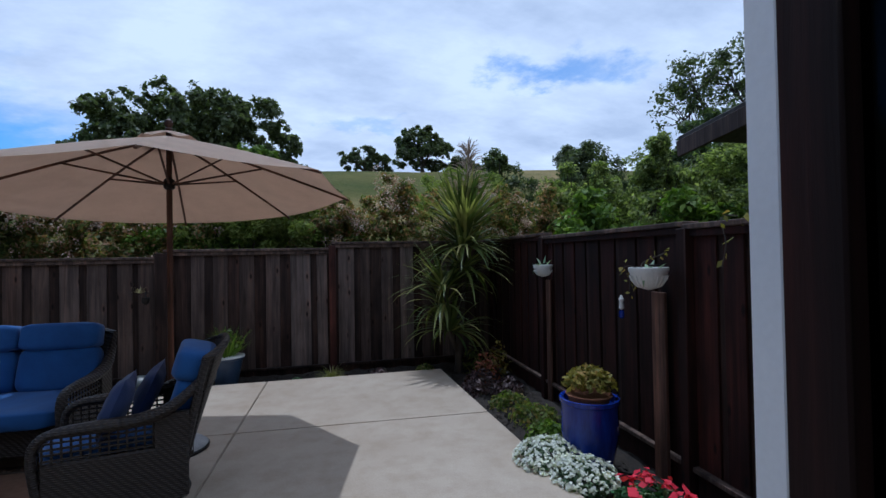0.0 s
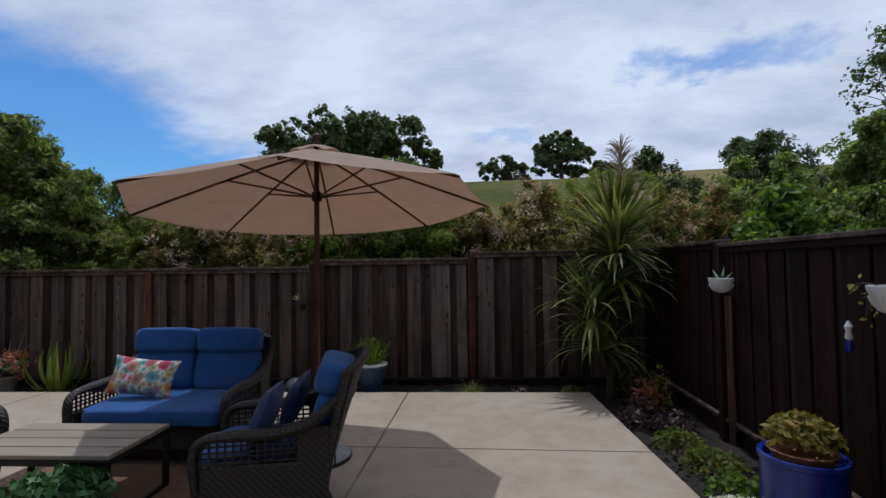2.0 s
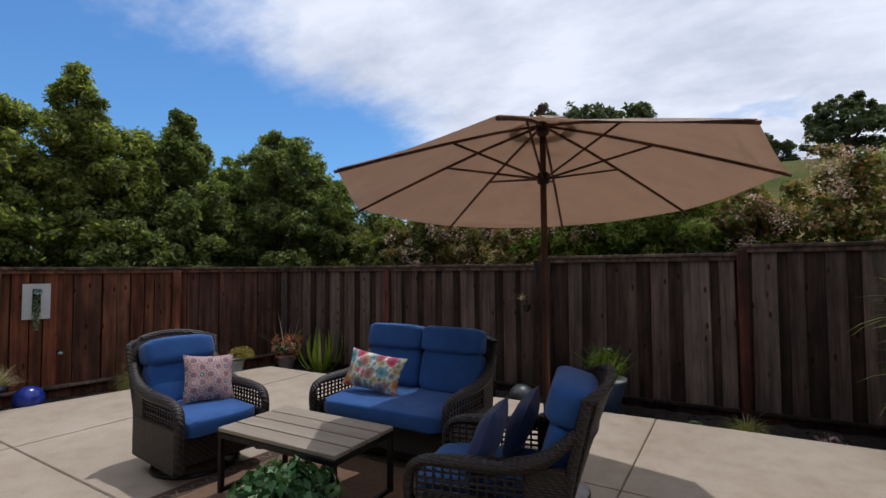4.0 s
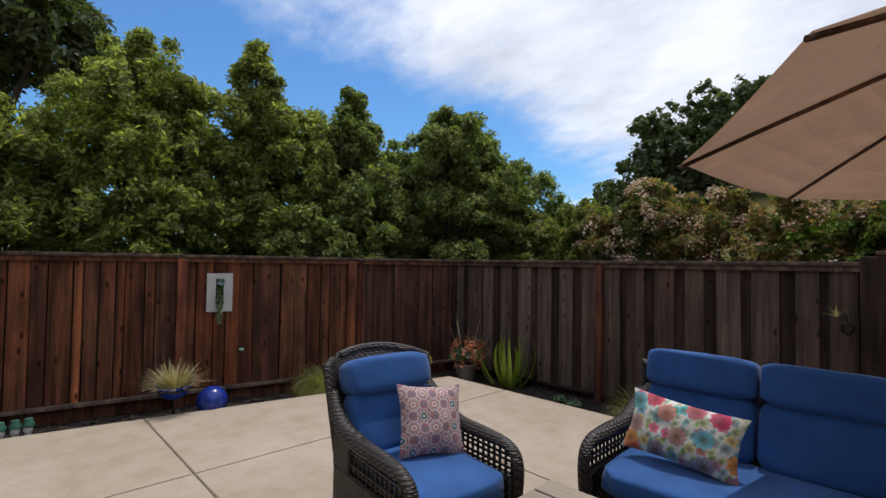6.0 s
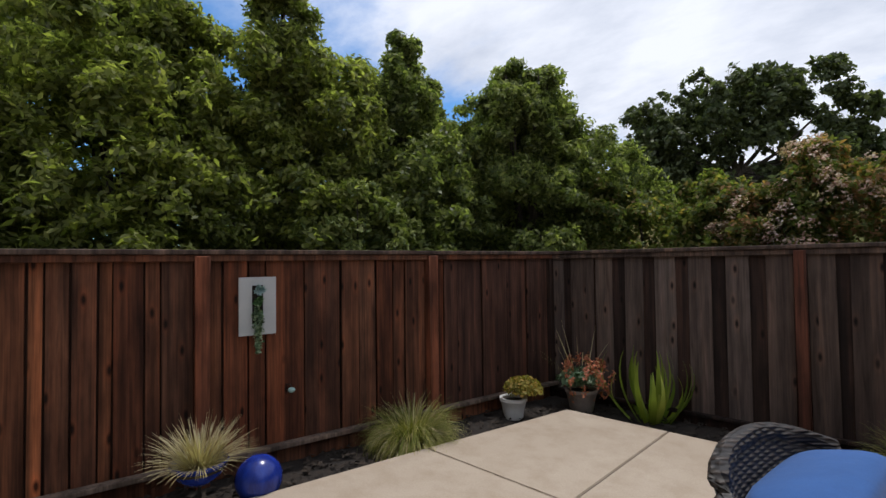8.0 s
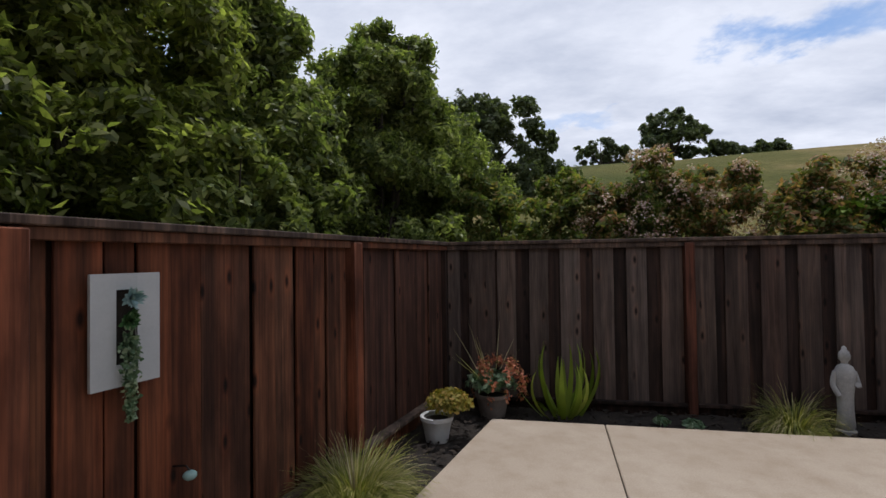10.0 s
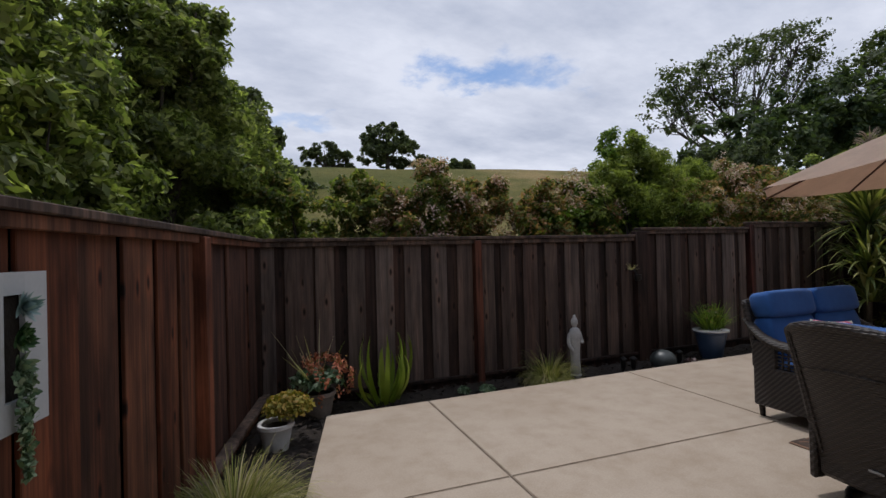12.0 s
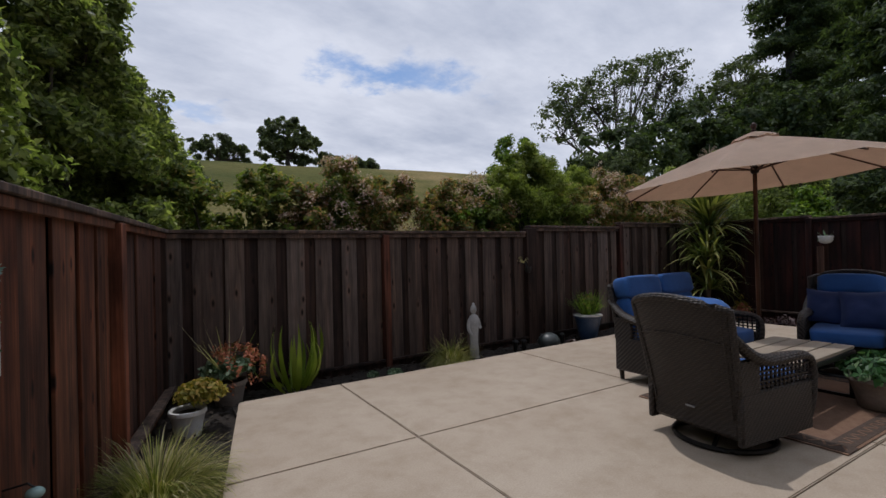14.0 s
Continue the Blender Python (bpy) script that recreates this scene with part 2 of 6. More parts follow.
def fabric(name, c, rough=0.85, weave=420.0, vary=1.0):
    m, nt, b = nodes_of(name)
    v = coords(nt, (1, 1, 1))
    a, f, s = noise_tex(nt, v, 5, 4), noise_tex(nt, v, weave, 2), noise_tex(nt, v, 14, 3)
    lo, hi = tuple(x * (1 - 0.2 * vary) for x in c), tuple(x * (1 + 0.15 * vary) for x in c)
    col = link_ramp(nt, a, [(0.3, lo), (0.7, hi)])
    col = mixed(nt, col, link_ramp(nt, f, [(0.3, (0.8, 0.8, 0.8)), (0.7, (1.15, 1.15, 1.15))]), 0.7, "MULTIPLY")
    nt.links.new(col, b.inputs["Base Color"])
    b.inputs["Roughness"].default_value = rough
    b.inputs["Sheen Weight"].default_value = 0.15
    b.inputs["Specular IOR Level"].default_value = 0.2
    bump(nt, b, s, 0.25, 0.01)
    return m


def motif_layer(nt, scale, turn, jitter, petals, depth):
    """Motifs set out over flat cloth: wavy distance from the motif's middle, and a number for each motif."""
    tc = nt.nodes.new("ShaderNodeTexCoord")
    sep, com = nt.nodes.new("ShaderNodeSeparateXYZ"), nt.nodes.new("ShaderNodeCombineXYZ")
    nt.links.new(tc.outputs["Object"], sep.inputs[0])
    nt.links.new(sep.outputs["X"], com.inputs[0]), nt.links.new(sep.outputs["Z"], com.inputs[1])
    mp = nt.nodes.new("ShaderNodeMapping")
    mp.inputs["Scale"].default_value = (scale, scale, scale)
    mp.inputs["Rotation"].default_value = (0, 0, radians(turn))
    mp.inputs["Location"].default_value = (0.37 * turn, 0.21 * scale, 0)
    nt.links.new(com.outputs[0], mp.inputs["Vector"])
    vo = nt.nodes.new("ShaderNodeTexVoronoi")
    vo.voronoi_dimensions = "2D"
    vo.inputs["Scale"].default_value, vo.inputs["Randomness"].default_value = 1.0, jitter
    nt.links.new(mp.outputs[0], vo.inputs["Vector"])
    off, sp = nt.nodes.new("ShaderNodeVectorMath"), nt.nodes.new("ShaderNodeSeparateXYZ")
    off.operation = "SUBTRACT"
    nt.links.new(mp.outputs[0], off.inputs[0]), nt.links.new(vo.outputs["Position"], off.inputs[1])
    nt.links.new(off.outputs[0], sp.inputs[0])

    def step(op, p, q=None):
        m = nt.nodes.new("ShaderNodeMath")
        m.operation = op
        for i, v in enumerate((p, q)):
            if isinstance(v, (int, float)):
                m.inputs[i].default_value = v
            elif v is not None:
                nt.links.new(v, m.inputs[i])
        return m.outputs[0]

    wave = step("COSINE", step("MULTIPLY", step("ARCTAN2", sp.outputs["Y"], sp.outputs["X"]), petals))
    d = step("MULTIPLY", vo.outputs["Distance"], step("ADD", step("MULTIPLY", wave, depth), 1.0))
    hue = nt.nodes.new("ShaderNodeSeparateColor")
    nt.links.new(vo.outputs["Color"], hue.inputs[0])
    return d, hue.outputs[0], wave


def cloth_finish(m, nt, b, col):
    v = coords(nt)
    col = mixed(nt, col, link_ramp(nt, noise_tex(nt, v, 45, 4, 0.6), [(0.35, (0.78, 0.78, 0.78)), (0.65, (1.15, 1.15, 1.15))]), 0.6, "MULTIPLY")
    nt.links.new(col, b.inputs["Base Color"])
    b.inputs["Roughness"].default_value = 0.9
    bump(nt, b, noise_tex(nt, v, 300, 2), 0.2, 0.003)
    return m


def floral_cloth():
    """Cream cloth with bright watercolour flowers in three sizes."""
    m, nt, b = nodes_of("floral_print")
    col = (0.68, 0.67, 0.6)
    for scale, turn, petals, depth, r, tones in (
            (20.0, 31, 2, 0.35, 0.40, [(0.30, 0.42, 0.12), (0.12, 0.40, 0.38), (0.64, 0.62, 0.5), (0.16, 0.34, 0.42), (0.45, 0.50, 0.2)]),
            (14.0, 12, 5, 0.16, 0.40, [(0.06, 0.36, 0.40), (0.66, 0.20, 0.16), (0.12, 0.30, 0.44), (0.70, 0.50, 0.16), (0.10, 0.38, 0.34), (0.60, 0.12, 0.2)]),
            (8.0, 57, 9, 0.10, 0.40, [(0.42, 0.03, 0.10), (0.66, 0.13, 0.05), (0.06, 0.36, 0.38), (0.45, 0.04, 0.08), (0.08, 0.34, 0.40), (0.68, 0.26, 0.05)])):
        d, hue, wave = motif_layer(nt, scale, turn, 0.8, petals, depth)
        pick = link_ramp(nt, hue, [((i + 0.5) / len(tones), c) for i, c in enumerate(tones)])
        pick = mixed(nt, pick, link_ramp(nt, d, [(0.06, (0.55, 0.4, 0.25)), (0.12, (0.75, 0.7, 0.65)), (0.3, (1.25, 1.3, 1.35))]), 0.9, "MULTIPLY")
        pick = mixed(nt, pick, link_ramp(nt, wave, [(0.1, (1.0, 1.0, 1.0)), (0.9, (0.62, 0.6, 0.6))]), 0.7, "MULTIPLY")
        fac = link_ramp(nt, d, [(r - 0.05, (0.92, 0.92, 0.92)), (r, (0, 0, 0))])
        col = mixed(nt, col, pick, fac)
    return cloth_finish(m, nt, b, col)


def medallion_cloth():
    """Dusty red cloth with rows of round medallions."""
    m, nt, b = nodes_of("medallion_print")
    d, hue, wave = motif_layer(nt, 11.5, 45, 0.04, 8, 0.10)
    red, cream, teal, grey = (0.36, 0.13, 0.12), (0.56, 0.47, 0.44), (0.05, 0.13, 0.18), (0.20, 0.17, 0.22)
    ring_a = link_ramp(nt, d, [(0.07, cream), (0.10, teal), (0.20, teal), (0.23, cream), (0.28, cream), (0.30, red), (0.37, red), (0.40, cream), (0.44, cream), (0.47, grey), (0.58, red)])
    ring_b = link_ramp(nt, d, [(0.06, red), (0.10, cream), (0.18, cream), (0.21, red), (0.27, red), (0.30, cream), (0.35, grey), (0.40, cream), (0.44, cream), (0.47, red), (0.58, grey)])
    col = mixed(nt, ring_a, ring_b, link_ramp(nt, hue, [(0.48, (0, 0, 0)), (0.52, (1, 1, 1))]))
    return cloth_finish(m, nt, b, col)


CONCRETE = concrete()
HILL = grassland()
SOIL = plain("dark_mulch", (0.009, 0.007, 0.0055), (0.032, 0.023, 0.017), 14, 0.95, 1.0, 90)
MULCH = plain("bark_chips", (0.012, 0.009, 0.007), (0.045, 0.031, 0.021), 9, 0.95, 0.5, 70)
WOOD_GREY = wood("weathered_grey_redwood", [(0.08, 0.057, 0.048), (0.112, 0.086, 0.075), (0.06, 0.042, 0.035), (0.097, 0.072, 0.06), (0.13, 0.105, 0.094), (0.07, 0.046, 0.038)], stain=0.5, contrast=0.45)
# deeper brown for set-back and low fence parts; their shade is in the colour
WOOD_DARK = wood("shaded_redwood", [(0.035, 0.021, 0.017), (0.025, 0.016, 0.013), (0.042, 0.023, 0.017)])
WOOD_RED = wood("stained_redwood", [(0.14, 0.046, 0.02), (0.07, 0.031, 0.019), (0.2, 0.078, 0.036), (0.062, 0.03, 0.02), (0.12, 0.056, 0.033), (0.16, 0.066, 0.035), (0.085, 0.038, 0.023)], stain=0.9, knot_at=0.36)
# maroon darkened to near-black; part of the fence's shade is in this colour
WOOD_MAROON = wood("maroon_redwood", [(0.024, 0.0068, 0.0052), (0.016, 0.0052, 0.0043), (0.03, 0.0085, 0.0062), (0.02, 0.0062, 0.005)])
POST_RED = wood("orange_red_post", [(0.125, 0.045, 0.025), (0.155, 0.058, 0.032)], knots=False)
POST_BROWN = wood("brown_red_post", [(0.09, 0.034, 0.021)], knots=False)
POST_DARK = wood("dark_red_post", [(0.05, 0.018, 0.013), (0.065, 0.024, 0.017)], knots=False)
# darker copy of the stained boards; shade at the corner is in its colour
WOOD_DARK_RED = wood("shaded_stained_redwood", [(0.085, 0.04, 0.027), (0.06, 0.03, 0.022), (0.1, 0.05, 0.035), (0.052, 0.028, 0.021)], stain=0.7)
# rail wood made paler so its flat top looks lit
PALE_RAIL = wood("pale_lit_rail", [(0.17, 0.13, 0.105), (0.14, 0.105, 0.085)], knots=False, contrast=0.5)
CAP_WOOD = wood("weathered_cap", [(0.085, 0.062, 0.051), (0.11, 0.08, 0.066)], knots=False)
WICKER = wicker()
BLUE = fabric("royal_blue_cloth", (0.03, 0.10, 0.30))
NAVY = fabric("navy_cloth", (0.025, 0.042, 0.12))
CANVAS = fabric("sand_canvas", (0.57, 0.43, 0.33), 0.9, 260, 0.35)
FLORAL = floral_cloth()
MANDALA = medallion_cloth()
BLACK_METAL = plain("black_iron", (0.012, 0.011, 0.011), (0.03, 0.028, 0.027), 8, 0.45, 0.15, 120, 0.6)
GREY_STONE = plain("grey_cast_stone", (0.26, 0.26, 0.26), (0.4, 0.395, 0.39), 9, 0.8, 0.4, 70)
TABLE_WOOD = plain("greyed_oak_planks", (0.25, 0.2, 0.15), (0.34, 0.285, 0.22), 1.2, 0.7, 0.3, 9, 0, (6, 6, 0.5))
POLE_WOOD = wood("dark_stained_pole", [(0.09, 0.045, 0.028)], 0.5, False)
WHITE_PAINT = plain("white_paint", (0.66, 0.68, 0.72), (0.76, 0.77, 0.79), 3, 0.5, 0.04, 90, speck=0.12)
COBALT = plain("cobalt_glaze", (0.007, 0.017, 0.17), (0.017, 0.045, 0.31), 5, 0.24, 0.05, 40, 0.0, (4, 4, 0.6))
WHITE_POT = plain("white_glaze", (0.58, 0.58, 0.57), (0.72, 0.72, 0.7), 6, 0.4, 0.1, 60, speck=0.25)
TERRA = plain("grey_clay", (0.16, 0.13, 0.11), (0.26, 0.22, 0.19), 8, 0.8, 0.3, 60)
BARK = plain("oak_bark", (0.03, 0.024, 0.018), (0.10, 0.08, 0.062), 9, 0.95, 1.0, 40, 0, (1, 1, 0.25))
LEAF_GREEN = leafy("green_leaves", [(0.0, (0.1, 0.118, 0.046)), (0.5, (0.225, 0.246, 0.088)), (0.85, (0.34, 0.355, 0.13)), (1.0, (0.44, 0.44, 0.19))], 0.5, 0.64)
# darker copy of the green leaves, for deep green and shaded crowns
LEAF_DEEPER = leafy("deeper_green_leaves", [(0.0, (0.075, 0.102, 0.038)), (0.5, (0.186, 0.214, 0.088)), (0.85, (0.295, 0.32, 0.135)), (1.0, (0.42, 0.44, 0.2))], 0.42, 0.6)
LEAF_DARK = leafy("dark_oak_leaves", [(0.0, (0.045, 0.058, 0.03)), (0.6, (0.09, 0.11, 0.054)), (1.0, (0.15, 0.17, 0.09))], 0.5, 0.42)
LEAF_WILLOW = leafy("willow_leaves", [(0.0, (0.10, 0.13, 0.03)), (0.5, (0.195, 0.232, 0.055)), (1.0, (0.32, 0.35, 0.11))], 0.5, 0.5)
LEAF_CONIFER = leafy("conifer_needles", [(0.0, (0.035, 0.05, 0.025)), (0.6, (0.07, 0.095, 0.045)), (1.0, (0.12, 0.15, 0.07))], 0.6, 0.4)
LEAF_BRIGHT = leafy("bright_green_leaves", [(0.0, (0.05, 0.09, 0.012)), (0.5, (0.11, 0.18, 0.022)), (1.0, (0.24, 0.32, 0.055))])
LEAF_PINK = leafy("bronze_new_leaves", [(0.0, (0.075, 0.092, 0.032)), (0.5, (0.16, 0.18, 0.055)), (0.66, (0.25, 0.15, 0.075)), (0.85, (0.36, 0.185, 0.115)), (1.0, (0.44, 0.27, 0.19))], 0.5, 0.55)
PETAL_PINK = leafy("pale_pink_petals", [(0.0, (0.36, 0.2, 0.17)), (0.5, (0.52, 0.36, 0.32)), (1.0, (0.66, 0.55, 0.5))], 0.7, 0.25)
LEAF_HEDGE = leafy("hedge_leaves", [(0.0, (0.07, 0.095, 0.032)), (0.5, (0.15, 0.19, 0.055)), (0.8, (0.22, 0.21, 0.075)), (1.0, (0.32, 0.22, 0.11))], 0.5, 0.56)
BLADE = leafy("grass_blades", [(0.0, (0.09, 0.115, 0.022)), (0.5, (0.20, 0.215, 0.052)), (1.0, (0.38, 0.34, 0.13))], 0.6, 0.3)
BLADE_PALE = leafy("pale_dry_blades", [(0.0, (0.28, 0.22, 0.13)), (0.6, (0.45, 0.38, 0.25)), (1.0, (0.6, 0.54, 0.38))], 0.7, 0.3)
SWORD = leafy("sword_leaves", [(0.0, (0.05, 0.075, 0.024)), (0.5, (0.13, 0.16, 0.045)), (0.8, (0.30, 0.29, 0.10)), (1.0, (0.46, 0.42, 0.19))], 0.42, 0.3)
SANSEV = leafy("yellow_green_swords", [(0.0, (0.14, 0.21, 0.025)), (0.5, (0.23, 0.30, 0.04)), (1.0, (0.36, 0.40, 0.08))], 0.45, 0.25)
SUCCULENT = leafy("succulent_leaves", [(0.0, (0.05, 0.10, 0.05)), (0.6, (0.13, 0.2, 0.12)), (1.0, (0.3, 0.38, 0.27))], 0.5, 0.15)
RED_TIPS = leafy("red_tipped_leaves", [(0.0, (0.12, 0.13, 0.03)), (0.35, (0.36, 0.10, 0.06)), (1.0, (0.56, 0.24, 0.15))], 0.5, 0.2)
YELLOW_LEAF = leafy("yellow_green_leaves", [(0.0, (0.13, 0.13, 0.025)), (0.6, (0.3, 0.25, 0.05)), (1.0, (0.42, 0.26, 0.08))], 0.6, 0.3)
PETAL_WHITE = leafy("white_petals", [(0.0, (0.62, 0.62, 0.62)), (1.0, (0.85, 0.85, 0.86))], 0.7, 0.2)
PETAL_RED = leafy("coral_red_petals", [(0.0, (0.55, 0.018, 0.05)), (1.0, (0.85, 0.06, 0.11))], 0.6, 0.25)
PURPLE_LEAF = leafy("purple_bronze_leaves", [(0.0, (0.05, 0.03, 0.03)), (0.5, (0.13, 0.075, 0.08)), (1.0, (0.28, 0.22, 0.23))], 0.5, 0.15)
PLUME = leafy("dry_flower_plume", [(0.0, (0.35, 0.26, 0.2)), (1.0, (0.6, 0.48, 0.42))], 0.8, 0.2)
IVY = leafy("variegated_ivy", [(0.0, (0.02, 0.06, 0.02)), (0.5, (0.05, 0.13, 0.045)), (0.85, (0.12, 0.22, 0.10)), (1.0, (0.35, 0.42, 0.28))], 0.4, 0.15)
LEAF_PALE = leafy("pale_green_leaves", [(0.0, (0.07, 0.10, 0.035)), (0.5, (0.2, 0.235, 0.07)), (1.0, (0.38, 0.41, 0.16))])

# ---- mesh helpers ----


def link_mesh(name, me, mat, parent=None, label="", m=None):
    ob = new(name, me)
    if mat and not me.materials:
        me.materials.append(mat)
    if parent:
        ob.parent = parent
    if m is not None:
        ob.matrix_basis = m
    if label:
        tagged(ob, label)
    return ob


def part(name, bm, mat, parent=None, label="", m=None, smooth=True):
    me = bpy.data.meshes.new(name)
    bm.normal_update()
    bm.to_mesh(me)
    bm.free()
    if smooth:
        me.shade_smooth()
        me.set_sharp_from_angle(angle=radians(40))
    return link_mesh(name, me, mat, parent, label, m)


def thing(name, m, label, category, group="", kind=""):
    ob = new(name)
    ob.empty_display_size = 0.1
    ob.matrix_basis = m
    return tagged(ob, label, category, group, kind)


def box(bm, c, s, bevel=0.0, rot=None):
    g = bmesh.ops.create_cube(bm, size=1.0)
    vs = g["verts"]
    bmesh.ops.scale(bm, vec=s, verts=vs)
    if bevel > 0:
        es = list({e for v in vs for e in v.link_edges})
        r = bmesh.ops.bevel(bm, geom=es, offset=bevel, segments=1, affect="EDGES", profile=0.5)
        vs = list({v for f in r["faces"] for v in f.verts} | {v for v in vs if v.is_valid})
    mat = Matrix.Translation(c) @ (rot.to_4x4() if rot else Matrix.Identity(4))
    bmesh.ops.transform(bm, matrix=mat, verts=vs)
    return vs


def box_bm(c, s, bevel=0.0, rot=None):
    bm = bmesh.new()
    box(bm, c, s, bevel, rot)
    return bm


def lathe(bm, profile, seg=24, centre=(0, 0, 0)):
    """Turned shape from (radius, height) pairs."""
    rings = []
    for r, z in profile:
        rings.append([bm.verts.new((centre[0] + max(r, 1e-4) * math.cos(2 * math.pi * i / seg), centre[1] + max(r, 1e-4) * math.sin(2 * math.pi * i / seg), centre[2] + z)) for i in range(seg)])
    for a, b in zip(rings, rings[1:]):
        for i in range(seg):
            bm.faces.new((a[i], a[(i + 1) % seg], b[(i + 1) % seg], b[i]))
    bm.faces.new(rings[0][::-1])
    bm.faces.new(rings[-1])
    return bm


def lathe_bm(profile, seg=24, centre=(0, 0, 0)):
    return lathe(bmesh.new(), profile, seg, centre)


def tube(bm, pts, radii, seg=8, flat=1.0):
    """A tube along points; flat squeezes it across its own side direction."""
    pts = [Vector(p) for p in pts]
    if isinstance(radii, (int, float)):
        radii = [radii] * len(pts)
    rings = []
    for i, p in enumerate(pts):
        d = (pts[min(i + 1, len(pts) - 1)] - pts[max(i - 1, 0)]).normalized()
        ref = Vector((1, 0, 0)) if abs(d.x) < 0.8 else Vector((0, 0, 1))
        s = ref - d * ref.dot(d)
        s.normalize()
        u = d.cross(s)
        rings.append([bm.verts.new(p + (s * math.cos(2 * math.pi * k / seg) + u * math.sin(2 * math.pi * k / seg) * flat) * radii[i]) for k in range(seg)])
    for a, b in zip(rings, rings[1:]):
        for k in range(seg):
            bm.faces.new((a[k], a[(k + 1) % seg], b[(k + 1) % seg], b[k]))
    bm.faces.new(rings[0][::-1])
    bm.faces.new(rings[-1])
    return bm


def tube_bm(pts, radii, seg=8, flat=1.0):
    return tube(bmesh.new(), pts, radii, seg, flat)


def smooth_path(pts, n=6):
    """Catmull-Rom through the points."""
    P = [Vector(p) for p in pts]
    out = []
    for i in range(len(P) - 1):
        a, b, c, d = P[max(i - 1, 0)], P[i], P[i + 1], P[min(i + 2, len(P) - 1)]
        for k in range(n):
            t = k / n
            out.append(0.5 * ((2 * b) + (c - a) * t + (2 * a - 5 * b + 4 * c - d) * t * t + (3 * b - a - 3 * c + d) * t ** 3))
    out.append(P[-1])
    return out


def cushion(w, d, h, e=0.32, seed=0, n=26):
    """A stuffed block w x d x h, with soft edges and slight dents."""
    bm = bmesh.new()
    bmesh.ops.create_cube(bm, size=2.0)
    bmesh.ops.subdivide_edges(bm, edges=bm.edges[:], cuts=9, use_grid_fill=True)
    for v in bm.verts:
        c = v.co
        x, y, z = c
        m = Vector((x, y, z)).normalized()
        r = max(abs(x), abs(y), abs(z))
        s = Vector((math.copysign(abs(m.x) ** e, m.x), math.copysign(abs(m.y) ** e, m.y), math.copysign(abs(m.z) ** e, m.z))) * r
        k = noise.noise(Vector((x * 1.7 + seed, y * 1.7, z * 1.7)))
        v.co = Vector((s.x * w / 2, s.y * d / 2, s.z * h / 2)) * (1 + 0.035 * k)
    return bm


def pillow(w, h, t, seed=0):
    """A throw pillow standing in the xz plane, with pointed corners and a seam."""
    bm = bmesh.new()
    n = 16
    grids = []
    for side in (1, -1):
        g = {}
        for i in range(n + 1):
            for j in range(n + 1):
                u, v = 2 * i / n - 1, 2 * j / n - 1
                edge = (1 - abs(u) ** 2.6) * (1 - abs(v) ** 2.6)
                pull_u, pull_v = 1 - 0.10 * (1 - v * v), 1 - 0.10 * (1 - u * u)
                if side == -1 and (i in (0, n) or j in (0, n)):
                    g[i, j] = grids[0][i, j]
                    continue
                k = 1 + 0.25 * noise.noise(Vector((u * 1.6 + seed, v * 1.6, side)))
                g[i, j] = bm.verts.new((u * w / 2 * pull_u * 1.05, side * t / 2 * edge ** 0.6 * k, v * h / 2 * pull_v * 1.05))
        grids.append(g)
        for i in range(n):
            for j in range(n):
                q = (g[i, j], g[i + 1, j], g[i + 1, j + 1], g[i, j + 1])
                bm.faces.new(q if side == -1 else q[::-1])
    return bm


def mesh_from_arrays(name, verts, quads):
    me = bpy.data.meshes.new(name)
    verts, quads = np.asarray(verts, np.float32), np.asarray(quads, np.int32)
    me.vertices.add(len(verts))
    me.vertices.foreach_set("co", verts.ravel())
    me.loops.add(quads.size)
    me.loops.foreach_set("vertex_index", quads.ravel())
    me.polygons.add(len(quads))
    me.polygons.foreach_set("loop_start", np.arange(0, quads.size, 4, dtype=np.int32))
    me.update(calc_edges=True)
    return me


def unit(a):
    return a / np.maximum(np.linalg.norm(a, axis=1, keepdims=True), 1e-6)


def leaf_cards(name, pos, out, size, rng, aspect=0.42, up=0.4):
    """Folded diamond leaves at pos; out leans them outwards."""
    n = len(pos)
    nor = unit(rng.normal(size=(n, 3)) * 0.75 + out * 0.9 + np.array([0, 0, up]))
    d = rng.normal(size=(n, 3))
    a = unit(d - nor * (d * nor).sum(1, keepdims=True))
    b = np.cross(nor, a)
    s = (size * rng.uniform(0.6, 1.35, n))[:, None]
    A, B = a * s, b * s * aspect
    fold = nor * s * 0.18
    v = np.stack([pos - A, pos + B + fold, pos + A, pos - B + fold], 1).reshape(-1, 3)
    q = np.arange(4 * n).reshape(-1, 4)
    return mesh_from_arrays(name, v, q)


